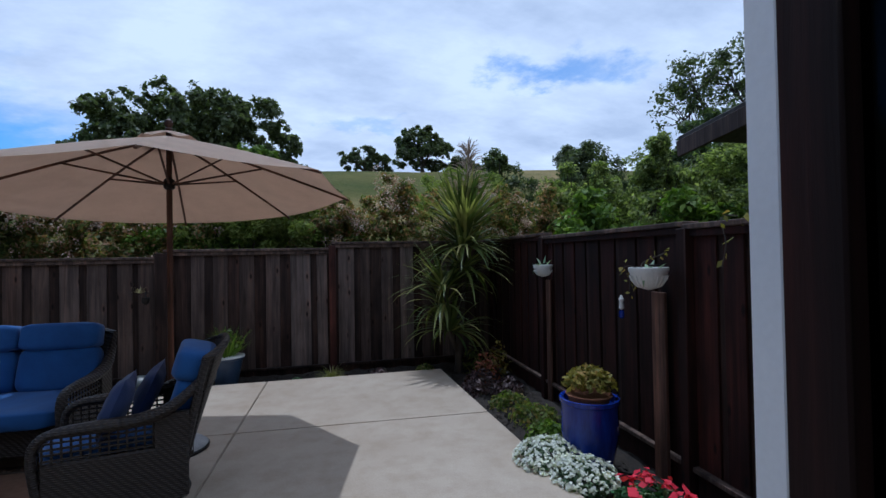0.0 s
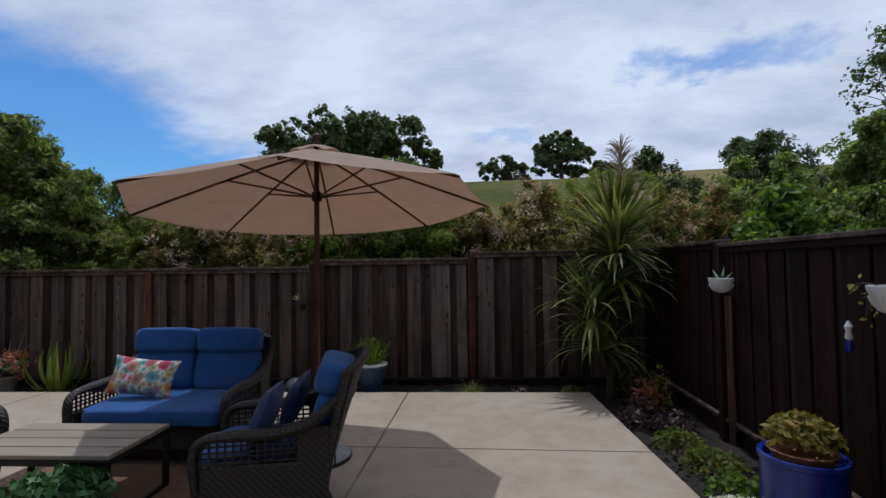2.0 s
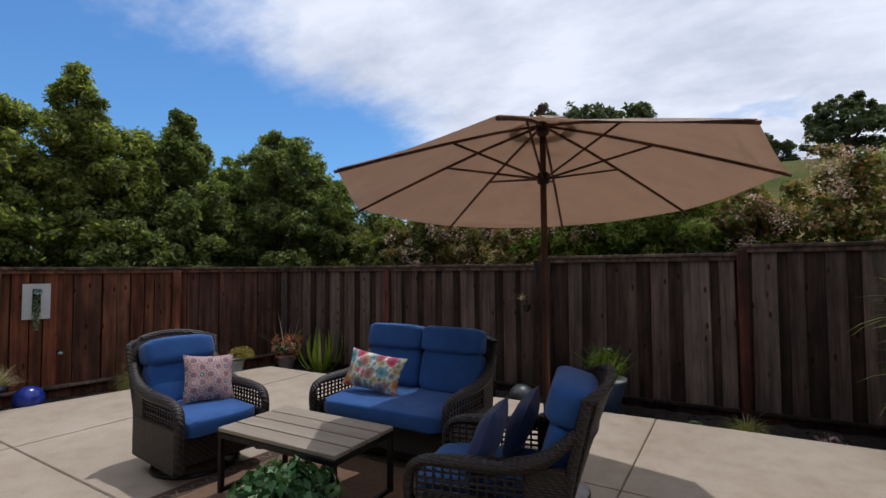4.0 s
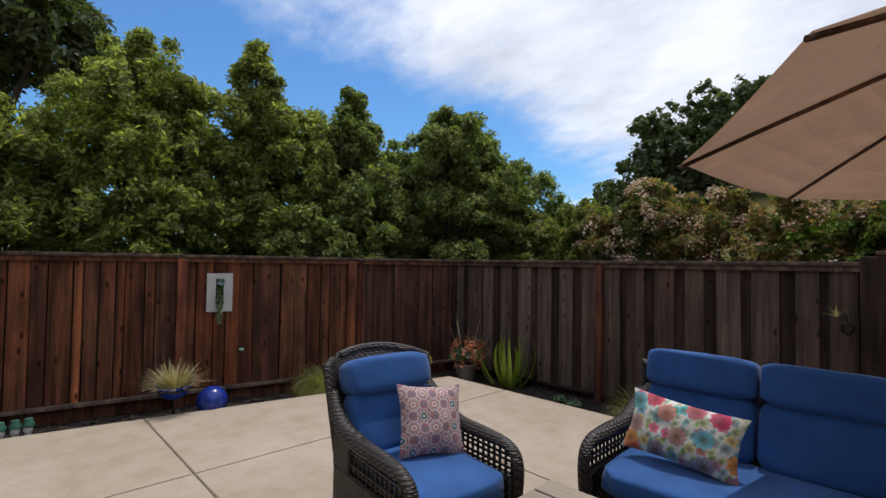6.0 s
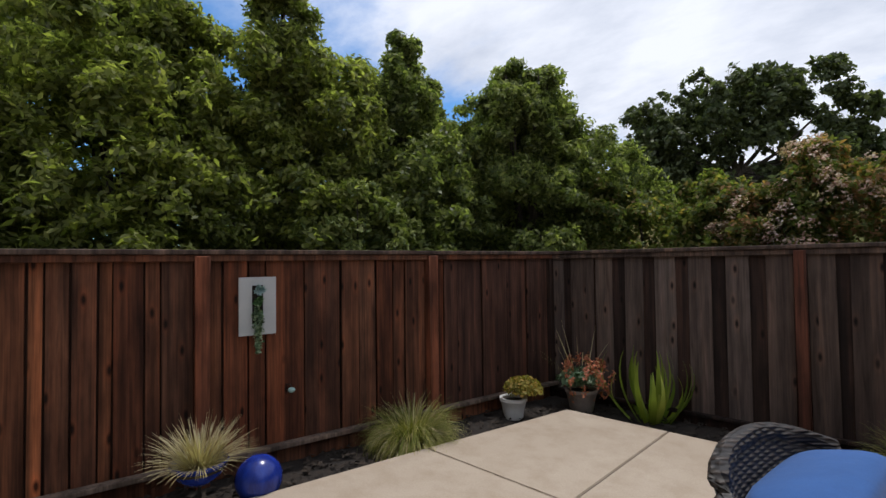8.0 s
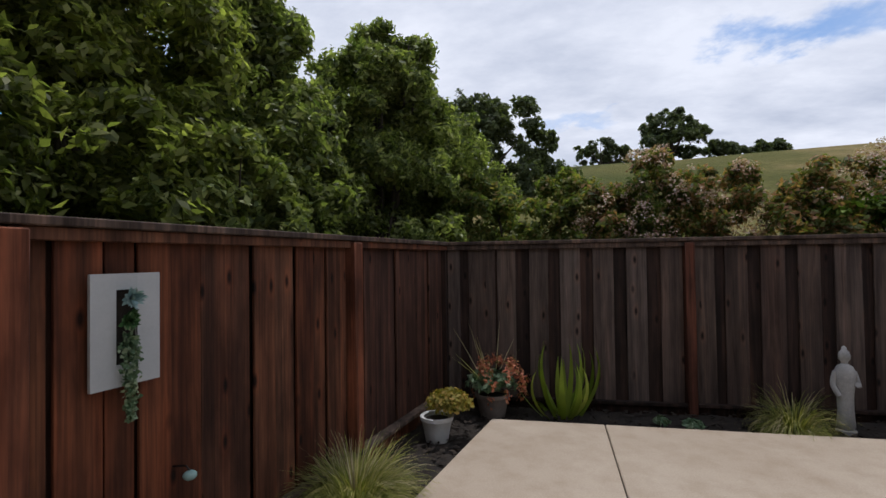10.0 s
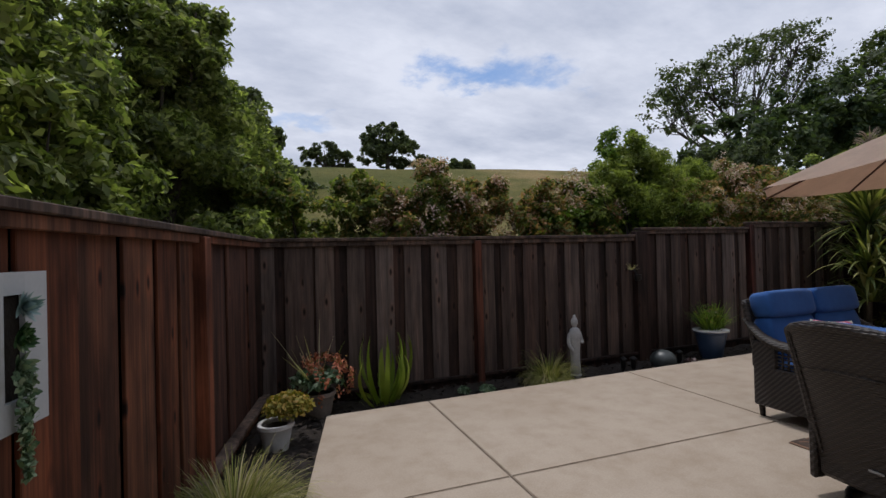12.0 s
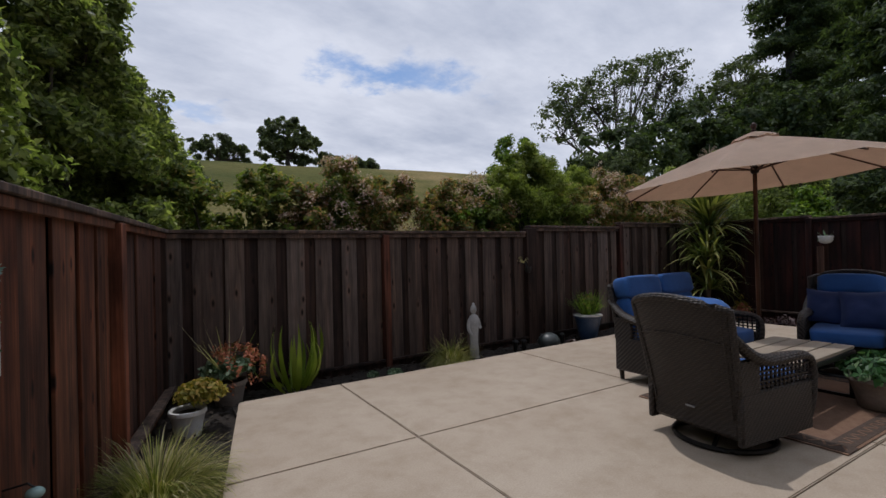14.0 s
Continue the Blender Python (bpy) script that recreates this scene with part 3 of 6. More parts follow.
def crown_points(blobs, n_clumps, per_clump, clump, rng, fill=0.35, bunch=0.26):
    """Leaf places: sprays of leaves on bunches, the bunches over ellipsoids (x, y, z, rx, ry, rz), most near the outside."""
    B = np.array(blobs, float)
    wts = (B[:, 3] * B[:, 4] * B[:, 5]) ** 0.6
    nb = max(6 * len(B), n_clumps // 7)
    idx = rng.choice(len(B), nb, p=wts / wts.sum())
    d = unit(rng.normal(size=(nb, 3)) + np.array([0, 0, 0.2]))
    r = np.where(rng.random(nb) < fill, rng.uniform(0.2, 0.75, nb), rng.uniform(0.8, 1.03, nb))[:, None]
    centre = B[idx, :3] + d * r * B[idx, 3:]
    size = bunch * np.cbrt(B[idx, 3] * B[idx, 4] * B[idx, 5]) * rng.uniform(0.65, 1.35, nb)
    k = rng.integers(0, nb, n_clumps)
    e = unit(rng.normal(size=(n_clumps, 3)) + d[k] * 0.6 + np.array([0, 0, 0.5]))
    c = centre[k] + e * (size[k] * rng.uniform(0.55, 1.05, n_clumps))[:, None] * np.array([1, 1, 0.8])
    e_all = np.repeat(e, per_clump, 0)
    f = unit(rng.normal(size=e_all.shape) + e_all * 0.7 + np.array([0, 0, 0.25]))
    pos = np.repeat(c, per_clump, 0) + f * (clump * rng.uniform(0.25, 1.35, len(f)))[:, None]
    return pos, unit(e_all * 0.7 + f * 0.7)


def limbs(bm, base, blobs, r0, rng, count=9):
    """A tapered, slightly bent trunk that forks into limbs reaching into the crown."""
    base = Vector(base)
    mid = Vector(np.mean([b[:3] for b in blobs], 0).tolist())
    fork = base.lerp(mid, 0.45)
    fork.x, fork.y = base.x + (mid.x - base.x) * 0.3, base.y + (mid.y - base.y) * 0.3
    bend = base.lerp(fork, 0.5) + Vector((rng.normal() * r0, rng.normal() * r0, 0))
    tube(bm, smooth_path([base, bend, fork, fork.lerp(mid, 0.7)], 4), [r0 * (1 - 0.05 * i) for i in range(13)], 9)
    for k in range(count):
        b = blobs[k % len(blobs)]
        end = Vector(b[:3]) + Vector((rng.uniform(-.6, .6) * b[3], rng.uniform(-.6, .6) * b[4], rng.uniform(-.2, .7) * b[5]))
        a = base.lerp(fork, rng.uniform(0.7, 1.0))
        m1 = a.lerp(end, 0.5) + Vector((0, 0, -0.08 * (end - a).length))
        p = smooth_path([a, m1, end], 4)
        tube(bm, p, [r0 * 0.5 * (1 - 0.1 * i) for i in range(len(p))], 6)


def tree(name, label, category, base, blobs, leaf, clumps, per, clump_r, mat, r0=0.12, seed=1, group="", fill=0.35, aspect=0.42):
    rng = np.random.default_rng(seed)
    t = thing(name, pose(*base), label, category, group)
    loc = [(b[0] - base[0], b[1] - base[1], b[2] - base[2], *b[3:]) for b in blobs]
    bm = bmesh.new()
    limbs(bm, (0, 0, -0.05), loc, r0, rng, max(6, 2 * len(loc)))
    part("trunk", bm, BARK, t)
    pos, out = crown_points(loc, clumps, per, clump_r, rng, fill)
    link_mesh("crown", leaf_cards("crown", pos, out, leaf, rng, aspect), mat, t)
    return t


def blades(name, n, length, width, rng, spread=1.0, droop=0.6, base_r=0.05, z0=0.0, seg=4, arch=None):
    """A tuft of tapering, arching blades."""
    az = rng.uniform(0, 2 * math.pi, n)
    L = length * rng.uniform(0.65, 1.1, n)
    lean = spread * rng.uniform(0.05, 1.0, n) ** 0.7
    out = np.stack([np.cos(az), np.sin(az), np.zeros(n)], 1)
    side = np.stack([-np.sin(az), np.cos(az), np.zeros(n)], 1)
    start = out * (base_r * rng.random(n))[:, None] + np.array([0, 0, z0])
    V = []
    p, ang = start.copy(), lean.copy()
    for i in range(seg + 1):
        w = width * (1 - (i / seg) ** 1.6) * (0.75 + 0.5 * min(1, 2 * i / seg)) / 2 + 0.0004
        V.append(p - side * w)
        V.append(p + side * w)
        step = (L / seg)[:, None]
        p = p + (out * np.sin(ang)[:, None] + np.array([0, 0, 1]) * np.cos(ang)[:, None]) * step
        ang = ang + droop * lean / seg * (1 + i * 0.5)
    V = np.stack(V, 1)
    k = V.shape[1]
    q = []
    for i in range(seg):
        q.append(np.stack([np.arange(n) * k + 2 * i, np.arange(n) * k + 2 * i + 1, np.arange(n) * k + 2 * i + 3, np.arange(n) * k + 2 * i + 2], 1))
    return mesh_from_arrays(name, V.reshape(-1, 3), np.concatenate(q))


# ---- setting: ground, patio, beds ----


def smooth01(t):
    t = min(1.0, max(0.0, t))
    return t * t * (3 - 2 * t)


def hill_height(x, y):
    d = y - 14
    if d <= 0:
        return -0.14
    dip = 1 - 0.42 * smooth01((-8 - x) / 55.0)
    crest = 19.0 * dip + 0.9 * math.sin(x * 0.035 + 1.0) + 0.05 * max(0.0, min(x, 140.0) - 15)
    up = smooth01(d / 96.0) ** 1.0
    return -0.14 + crest * up + (0.35 * noise.noise(Vector((x * 0.06, y * 0.06, 0))) if d > 6 else 0) - 0.02 * max(0, y - 130)


def ground_sheet():
    xs = [-3000, -900, -300] + list(range(-160, 165, 5)) + [300, 900, 3000]
    ys = [-3000, -600, -120, -30, -8, 8, 14] + list(range(18, 160, 4)) + [200, 400, 900, 3000]
    bm = bmesh.new()
    g = [[bm.verts.new((x, y, hill_height(x, y) if abs(x) < 900 and y < 900 else -0.14)) for y in ys] for x in xs]
    for i in range(len(xs) - 1):
        for j in range(len(ys) - 1):
            bm.faces.new((g[i][j], g[i + 1][j], g[i + 1][j + 1], g[i][j + 1]))
    return tagged(part("ground", bm, HILL), "rolling ground rising to a grassy golden-green hillside", "ground", kind="structure")


ground_sheet()

LEFT_AT = lambda y: -6.0 - (6.6 - y) * 0.18          # west edge of the slab
RIGHT_AT = lambda y: 2.03 + (6.6 - y) * 0.06
JX = [-5.03, -2.585, -0.24]
JY = [-1.6, -0.6, 1.2, 2.97, 4.83, 6.6]
SKEW = lambda j, x: 0.03 * (x + 2.6) if j == len(JY) - 1 else 0.0          # the north edge runs a little askew


def patio():
    """Poured panels, each with eased edges, on a dark bed that shows in the joints."""
    root = thing("patio", pose(0, 0, 0), "pale beige broom-finished concrete patio with saw-cut joints", "patio", kind="structure")
    for j in range(len(JY) - 1):
        y0, y1 = JY[j] + 0.005, JY[j + 1] - 0.005
        for i in range(len(JX) + 1):
            bm = bmesh.new()
            g0 = 0.005
            xa = [LEFT_AT(y0), LEFT_AT(y1)] if i == 0 else [JX[i - 1] + g0] * 2
            xb = [RIGHT_AT(y0), RIGHT_AT(y1)] if i == len(JX) else [JX[i] - g0] * 2
            low = [bm.verts.new(p) for p in ((xa[0], y0, -0.15), (xb[0], y0, -0.15), (xb[1], y1 + SKEW(j + 1, xb[1]), -0.15), (xa[1], y1 + SKEW(j + 1, xa[1]), -0.15))]
            top = [bm.verts.new((v.co.x, v.co.y, 0)) for v in low]
            bm.faces.new(low[::-1])
            f = bm.faces.new(top)
            for k in range(4):
                bm.faces.new((low[k], low[(k + 1) % 4], top[(k + 1) % 4], top[k]))
            bmesh.ops.bevel(bm, geom=list(f.edges), offset=0.006, segments=2, affect="EDGES")
            part("concrete_panel", bm, CONCRETE, root)
    bm = box_bm((-2.1, 2.5, -0.075), (7.9, 8.1, 0.05))
    part("joint_bed", bm, SOIL, root)


patio()


BED = -0.105


def bed(name, x0, y0, x1, y1, label):
    """A planting bed of lumpy mulch."""
    bm = bmesh.new()
    nx, ny = max(4, int((x1 - x0) / 0.09)), max(4, int((y1 - y0) / 0.09))
    g = [[bm.verts.new((x0 + (x1 - x0) * i / nx, y0 + (y1 - y0) * j / ny, 0)) for j in range(ny + 1)] for i in range(nx + 1)]
    for row in g:
        for v in row:
            v.co.z = BED + 0.028 * noise.noise(Vector((v.co.x * 6, v.co.y * 6, 1))) + 0.02 * noise.noise(Vector((v.co.x * 19, v.co.y * 19, 4)))
    for i in range(nx):
        for j in range(ny):
            bm.faces.new((g[i][j], g[i + 1][j], g[i + 1][j + 1], g[i][j + 1]))
    return tagged(part(name, bm, SOIL), label, "garden bed", kind="structure")


bed("garden_bed_north", -6.7, 6.5, 3.1, 7.5, "dark mulched planting bed along the back fence")
bed("garden_bed_west", -7.75, 0.0, -5.9, 6.5, "dark mulched planting bed along the red fence")
bed("garden_bed_east", 1.9, 1.2, 3.1, 6.5, "dark mulched planting bed along the maroon fence")

_rng = np.random.default_rng(5)


def mulch_chips():
    n = 4200
    k = _rng.random(n)
    x = np.where(k < 0.5, _rng.uniform(-6.3, 2.9, n), np.where(k < 0.8, 0, _rng.uniform(2.1, 2.9, n)))
    y = np.where(k < 0.5, _rng.uniform(6.62, 7.3, n), _rng.uniform(1.5, 6.8, n))
    west = (k >= 0.5) & (k < 0.8)
    lo = -6.0 - (6.6 - y) * 0.18
    x = np.where(west, lo - _rng.uniform(0.05, 0.75, n), x)
    pos = np.stack([x, y, np.full(n, BED + 0.025)], 1)
    me = leaf_cards("mulch", pos, np.zeros((n, 3)), 0.028, _rng, 0.45, 3.0)
    return tagged(link_mesh("mulch", me, MULCH), "loose bark chips scattered over the beds", "mulch", kind="stuff")


mulch_chips()

# ---- fences ----
_boards = {}


def board_mesh(w, h, t=0.018):
    key = (round(w, 2), round(h, 2), t)
    if key not in _boards:
        bm = box_bm((0, 0, h / 2), (key[0], t, key[1]), 0.003)
        me = bpy.data.meshes.new("board")
        bm.to_mesh(me)
        bm.free()
        _boards[key] = me
    return _boards[key]


def own(me, mat):
    """The same mesh data for each wood; one copy a material."""
    key = (me.name, mat.name)
    if key not in _boards:
        c = me.copy()
        c.materials.append(mat)
        _boards[key] = c
    return _boards[key]


def fence_bay(f, s, length, h, flip, kick, rails, ledge=0.05):
    """Rails, cap and kick board of one bay."""
    rail_wood, cap_wood, kick_wood = rails
    part("cap_rail", box_bm((s + length / 2, -flip * 0.005, h), (length + 0.01, 0.14, 0.036), 0.005), CAP_WOOD, f)
    part("top_rail", box_bm((s + length / 2, flip * 0.028, h - 0.044), (length, 0.03, 0.05), 0.004), cap_wood, f)
    part("kick_board", box_bm((s + length / 2, -flip * 0.004, kick / 2 - 0.02), (length, 0.038, kick + 0.03), 0.004), kick_wood, f)
    part("bottom_rail", box_bm((s + length / 2, flip * (0.01 + ledge / 2), kick + 0.012), (length, ledge, 0.034), 0.004), rail_wood, f)


def fence_root(name, start, end, label, z0=-0.115):
    ang = math.degrees(math.atan2(end[1] - start[1], end[0] - start[0]))
    return thing(name, pose(start[0], start[1], z0, 0, 0, ang), label, "fence")


def put_board(f, x0, x1, y, z, h, mat, rng, lean=0.25):
    ob = new("board", own(board_mesh(x1 - x0, h), mat))
    ob.parent = f
    ob.matrix_basis = pose((x0 + x1) / 2, y + rng.uniform(-0.003, 0.003), z, 0, rng.uniform(-lean, lean), rng.uniform(-0.8, 0.8))


def post(f, x, w, h, mat, flip):
    part("post", box_bm((x, flip * 0.03, h / 2 - 0.03), (w, 0.1, h), 0.006), mat, f)


def back_fence():
    """Face boards with darker boards set back in the gaps; it steps up bay by bay."""
    rng = random.Random(3)
    f = fence_root("back_fence", NS, (3.05, 7.56), "weathered grey-brown board-on-board wooden fence stepping up in bays")
    face = [(0.03, 0.16), (0.255, 0.53), (0.555, 0.745), (0.885, 1.07), (1.2, 1.395), (1.517, 1.719), (1.838, 2.033), (2.158, 2.36), (2.465, 2.655), (2.737, 2.938), (3.05, 3.258), (3.37, 3.56),
            (3.68, 3.90), (3.984, 4.21), (4.344, 4.52), (4.595, 4.79), (5.235, 5.40), (5.51, 5.70), (5.86, 6.06), (6.21, 6.40), (6.555, 6.83), (6.92, 7.07), (7.22, 7.45), (7.55, 7.69),
            (7.86, 8.03), (8.15, 8.35), (8.48, 8.68), (8.8, 9.0), (9.12, 9.32), (9.42, 9.56)]
    kick = 0.10
    bays = [(0.0, 2.415, 1.715), (2.415, 2.495, 1.715), (4.91, 2.23, 1.81), (7.14, 2.47, 1.895)]
    for s, length, h in bays:
        # dark kick board and rail stand in for the shaded gap below the boards
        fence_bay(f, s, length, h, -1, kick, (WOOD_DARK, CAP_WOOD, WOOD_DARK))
    height = lambda x: 1.715 if x < 4.9 else 1.81 if x < 7.14 else 1.895
    for x0, x1 in face:
        put_board(f, x0, x1, 0.0, kick, height((x0 + x1) / 2) - kick - 0.05, WOOD_GREY, rng)
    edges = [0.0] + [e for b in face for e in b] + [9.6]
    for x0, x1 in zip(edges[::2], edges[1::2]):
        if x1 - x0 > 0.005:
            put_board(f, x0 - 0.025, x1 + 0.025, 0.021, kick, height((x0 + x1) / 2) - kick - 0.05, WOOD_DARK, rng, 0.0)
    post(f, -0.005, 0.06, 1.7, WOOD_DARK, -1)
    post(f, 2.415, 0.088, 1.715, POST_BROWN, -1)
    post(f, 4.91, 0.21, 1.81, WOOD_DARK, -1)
    post(f, 7.14, 0.10, 1.895, POST_DARK, -1)
    post(f, 9.6, 0.09, 1.895, WOOD_MAROON, -1)


def side_fence():
    """Close boards of uneven width, every other one a little proud, on a low kick board."""
    rng = random.Random(8)
    f = fence_root("side_fence", (-8.08, -1.3), NS, "reddish-brown stained redwood board fence with knots")
    edges = [0.02, 0.24, 0.42, 0.67, 0.85, 1.09, 1.28, 1.5, 1.73, 1.9, 2.12, 2.28, 2.45, 2.68, 2.83, 3.02, 3.17, 3.30, 3.48, 3.614, 3.813, 3.90, 4.035, 4.174, 4.255, 4.44, 4.54, 4.75, 4.94, 5.126, 5.26,
             5.57, 5.895, 6.07, 6.24, 6.41, 6.545, 6.78, 7.0, 7.18, 7.505, 7.865, 8.17, 8.46, 8.59]
    kick = 0.165
    for s, length in ((0.0, 2.28), (2.28, 2.515), (4.795, 2.035), (6.83, 1.77)):
        fence_bay(f, s, length, 1.715, -1, kick, (PALE_RAIL, WOOD_RED, WOOD_RED), 0.085)
    for i, (x0, x1) in enumerate(zip(edges, edges[1:])):
        # boards past 6.9 m use the copy with corner shade painted in
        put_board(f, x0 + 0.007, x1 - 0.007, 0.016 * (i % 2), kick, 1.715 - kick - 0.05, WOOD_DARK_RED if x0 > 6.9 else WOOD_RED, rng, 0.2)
    # dark sheet added so the seams between boards stay dark
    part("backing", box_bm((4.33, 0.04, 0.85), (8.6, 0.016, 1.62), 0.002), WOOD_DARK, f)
    for x, m in ((2.28, POST_RED), (4.795, POST_RED), (6.832, POST_RED)):
        post(f, x, 0.1, 1.715, m, -1)


def maroon_fence():
    rng = random.Random(11)
    f = fence_root("maroon_fence", (3.05, 7.56), (3.12, -1.3), "dark maroon wooden board fence in shade")
    kick = 0.2
    s = 0.0
    for length, h in ((2.1, 1.91), (2.35, 1.87), (2.3, 1.85), (2.05, 1.83)):
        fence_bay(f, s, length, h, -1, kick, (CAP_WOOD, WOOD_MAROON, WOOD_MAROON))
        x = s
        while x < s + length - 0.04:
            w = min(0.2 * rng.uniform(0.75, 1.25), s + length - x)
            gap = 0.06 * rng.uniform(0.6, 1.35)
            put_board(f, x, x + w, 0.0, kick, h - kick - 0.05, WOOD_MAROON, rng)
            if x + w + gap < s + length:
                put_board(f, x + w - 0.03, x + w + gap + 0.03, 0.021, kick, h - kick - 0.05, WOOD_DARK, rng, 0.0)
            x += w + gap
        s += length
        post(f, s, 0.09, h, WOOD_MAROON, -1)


NS = (-6.57, 7.17)
back_fence()
side_fence()
maroon_fence()

# ---- planting beyond the fences ----


def shrub_blobs(x, y, z0, top, r, rng, tips=4):
    """Upright shrub: a broad body and pointed leaders."""
    h = top - z0
    out = [(x, y, z0 + h * 0.30, r, r, h * 0.32), (x + rng.uniform(-.2, .2), y + rng.uniform(-.2, .2), z0 + h * 0.56, r * 0.82, r * 0.85, h * 0.28)]
    for k in range(tips):
        a = rng.uniform(0, 2 * math.pi)
        q = r * rng.uniform(0.15, 0.6)
        t = top - rng.uniform(0, 0.16) * h if k else top
        px, py = x + q * math.cos(a), y + q * math.sin(a)
        out.append((px, py, t - h * 0.24, r * 0.26, r * 0.26, h * 0.17))
        out.append((px + rng.uniform(-.05, .05), py, t - h * 0.1, r * 0.1, r * 0.1, h * 0.08))
    return out


_r = random.Random(4)
# trees 4 and 5 take the deeper leaves: shade put into their colour
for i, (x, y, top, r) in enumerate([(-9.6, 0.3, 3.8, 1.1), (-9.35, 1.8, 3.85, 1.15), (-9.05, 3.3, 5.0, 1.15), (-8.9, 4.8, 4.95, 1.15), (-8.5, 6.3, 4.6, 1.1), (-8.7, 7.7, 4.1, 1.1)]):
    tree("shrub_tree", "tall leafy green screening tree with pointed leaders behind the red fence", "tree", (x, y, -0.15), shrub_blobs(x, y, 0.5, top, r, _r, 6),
         0.043, 2000, 44, 0.115, LEAF_DEEPER if i >= 4 else LEAF_GREEN, 0.07, 20 + i, "screening trees behind the fence", 0.3)
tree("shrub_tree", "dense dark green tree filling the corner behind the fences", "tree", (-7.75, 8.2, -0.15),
     shrub_blobs(-7.75, 8.2, 0.4, 4.6, 1.15, _r, 5) + [(-7.0, 9.4, 1.9, 0.9, 0.9, 1.3), (-7.75, 8.2, 3.35, 0.82, 0.82, 0.85), (-7.35, 8.75, 2.7, 0.8, 0.8, 0.95)], 0.042, 2600, 44, 0.11, LEAF_DEEPER, 0.09, 31, "screening trees behind the fence", 0.3)
tree("shrub_tree", "yellow-green leafy tree at the far end of the red fence", "tree", (-9.5, -1.4, -0.15),
     shrub_blobs(-9.4, -1.2, 0.4, 4.2, 1.2, _r, 4), 0.05, 1000, 40, 0.13, LEAF_BRIGHT, 0.08, 32, "screening trees behind the fence", 0.3)
tree("bush", "pale green bush rising just over the red fence", "bush", (-7.75, 5.2, -0.15),
     [(-7.72, 5.2, 1.5, 0.36, 0.7, 0.5), (-7.6, 5.05, 1.98, 0.3, 0.34, 0.3), (-7.62, 5.6, 1.85, 0.27, 0.34, 0.28), (-7.75, 4.7, 1.7, 0.3, 0.36, 0.3)],
     0.042, 330, 34, 0.085, LEAF_PALE, 0.04, 33, "", 0.3)


def hedge(name, label, x0, x1, y, tops, depth, mat, leaf, dens, seed, group, bloom=0):
    rng = np.random.default_rng(seed)
    t = thing(name, pose((x0 + x1) / 2, y, -0.15), label, "hedge", group)
    n = max(3, int((x1 - x0) / 0.55))
    blobs = []
    for i in range(n):
        u = i / (n - 1)
        top = np.interp(u, np.linspace(0, 1, len(tops)), tops) + rng.uniform(-0.1, 0.1)
        x = x0 + (x1 - x0) * u - (x0 + x1) / 2
        blobs.append((x, rng.uniform(-.15, .15), top * 0.5, 0.5, depth, top * 0.5))
        blobs.append((x + 0.27, rng.uniform(-.2, .2), top * 0.66, 0.42, depth * 0.9, top * 0.32))
        blobs.append((x + rng.uniform(-.2, .2), rng.uniform(-.3, .3), top * 0.86, 0.26, 0.26, top * 0.15))
    bm = bmesh.new()
    for i in range(0, n):
        b = blobs[3 * i]
        tube(bm, smooth_path([(b[0], b[1], -0.05), (b[0] + 0.05, b[1], b[2]), (b[0] - 0.08, b[1] + 0.1, b[2] * 1.7)], 3), [0.03] * 4 + [0.018] * 3, 6)
    part("stems", bm, BARK, t)
    pos, out = crown_points(blobs, int(dens * 3.2 * (x1 - x0)), 26, 0.08, rng, 0.45)
    link_mesh("foliage", leaf_cards("foliage", pos, out, leaf, rng, 0.5), mat, t)
    if bloom:
        pos, out = crown_points(blobs, int(bloom * (x1 - x0)), 20, 0.05, rng, 0.0)
        link_mesh("blossoms", leaf_cards("blossoms", pos + out * 0.05, out, 0.017, rng, 0.75, 0.8), PETAL_PINK, t, "clusters of pale pink blossom")
    return t


HG = "hedge plants behind the back fence"
hedge("hedge", "green hedge with bronze new growth behind the fence corner", -6.9, -4.5, 8.75, [2.75, 2.6, 2.55], 0.5, LEAF_HEDGE, 0.036, 250, 41, HG)
hedge("hedge", "bronze and pink flowering hedge behind the grey fence", -4.9, -1.7, 8.65, [2.4, 2.85, 2.65, 2.85, 2.8], 0.55, LEAF_PINK, 0.036, 210, 42, HG, 190)
hedge("hedge", "bright green hedge behind the umbrella", -2.2, 0.6, 8.75, [2.2, 2.9, 3.4, 3.0, 2.5], 0.6, LEAF_BRIGHT, 0.038, 230, 43, HG)
hedge("hedge", "pink-white flowering hedge behind the stepped fence", 0.45, 2.6, 8.55, [2.8, 3.05, 3.0, 2.9], 0.55, LEAF_PINK, 0.036, 230, 44, HG, 230)
hedge("hedge", "bronze flowering hedge behind the spiky palm lily", 2.4, 5.2, 8.8, [2.9, 3.15, 3.0, 2.6], 0.6, LEAF_PINK, 0.036, 210, 45, HG, 130)
WILLOW = "tall bright green willow-leaved bush behind the fence"
tree("bush", WILLOW, "bush", (-0.7, 8.4, -0.15), [(-0.8, 8.4, 2.1, 0.6, 0.5, 0.9), (-0.75, 8.4, 2.8, 0.24, 0.24, 0.45), (-1.05, 8.4, 2.65, 0.2, 0.2, 0.4), (-0.3, 8.4, 2.5, 0.3, 0.3, 0.5), (0.05, 8.4, 2.0, 0.5, 0.5, 0.7), (-1.35, 8.4, 2.1, 0.3, 0.3, 0.6)],
     0.045, 900, 30, 0.11, LEAF_WILLOW, 0.05, 46, "willow-leaved bushes", 0.3, 0.22)
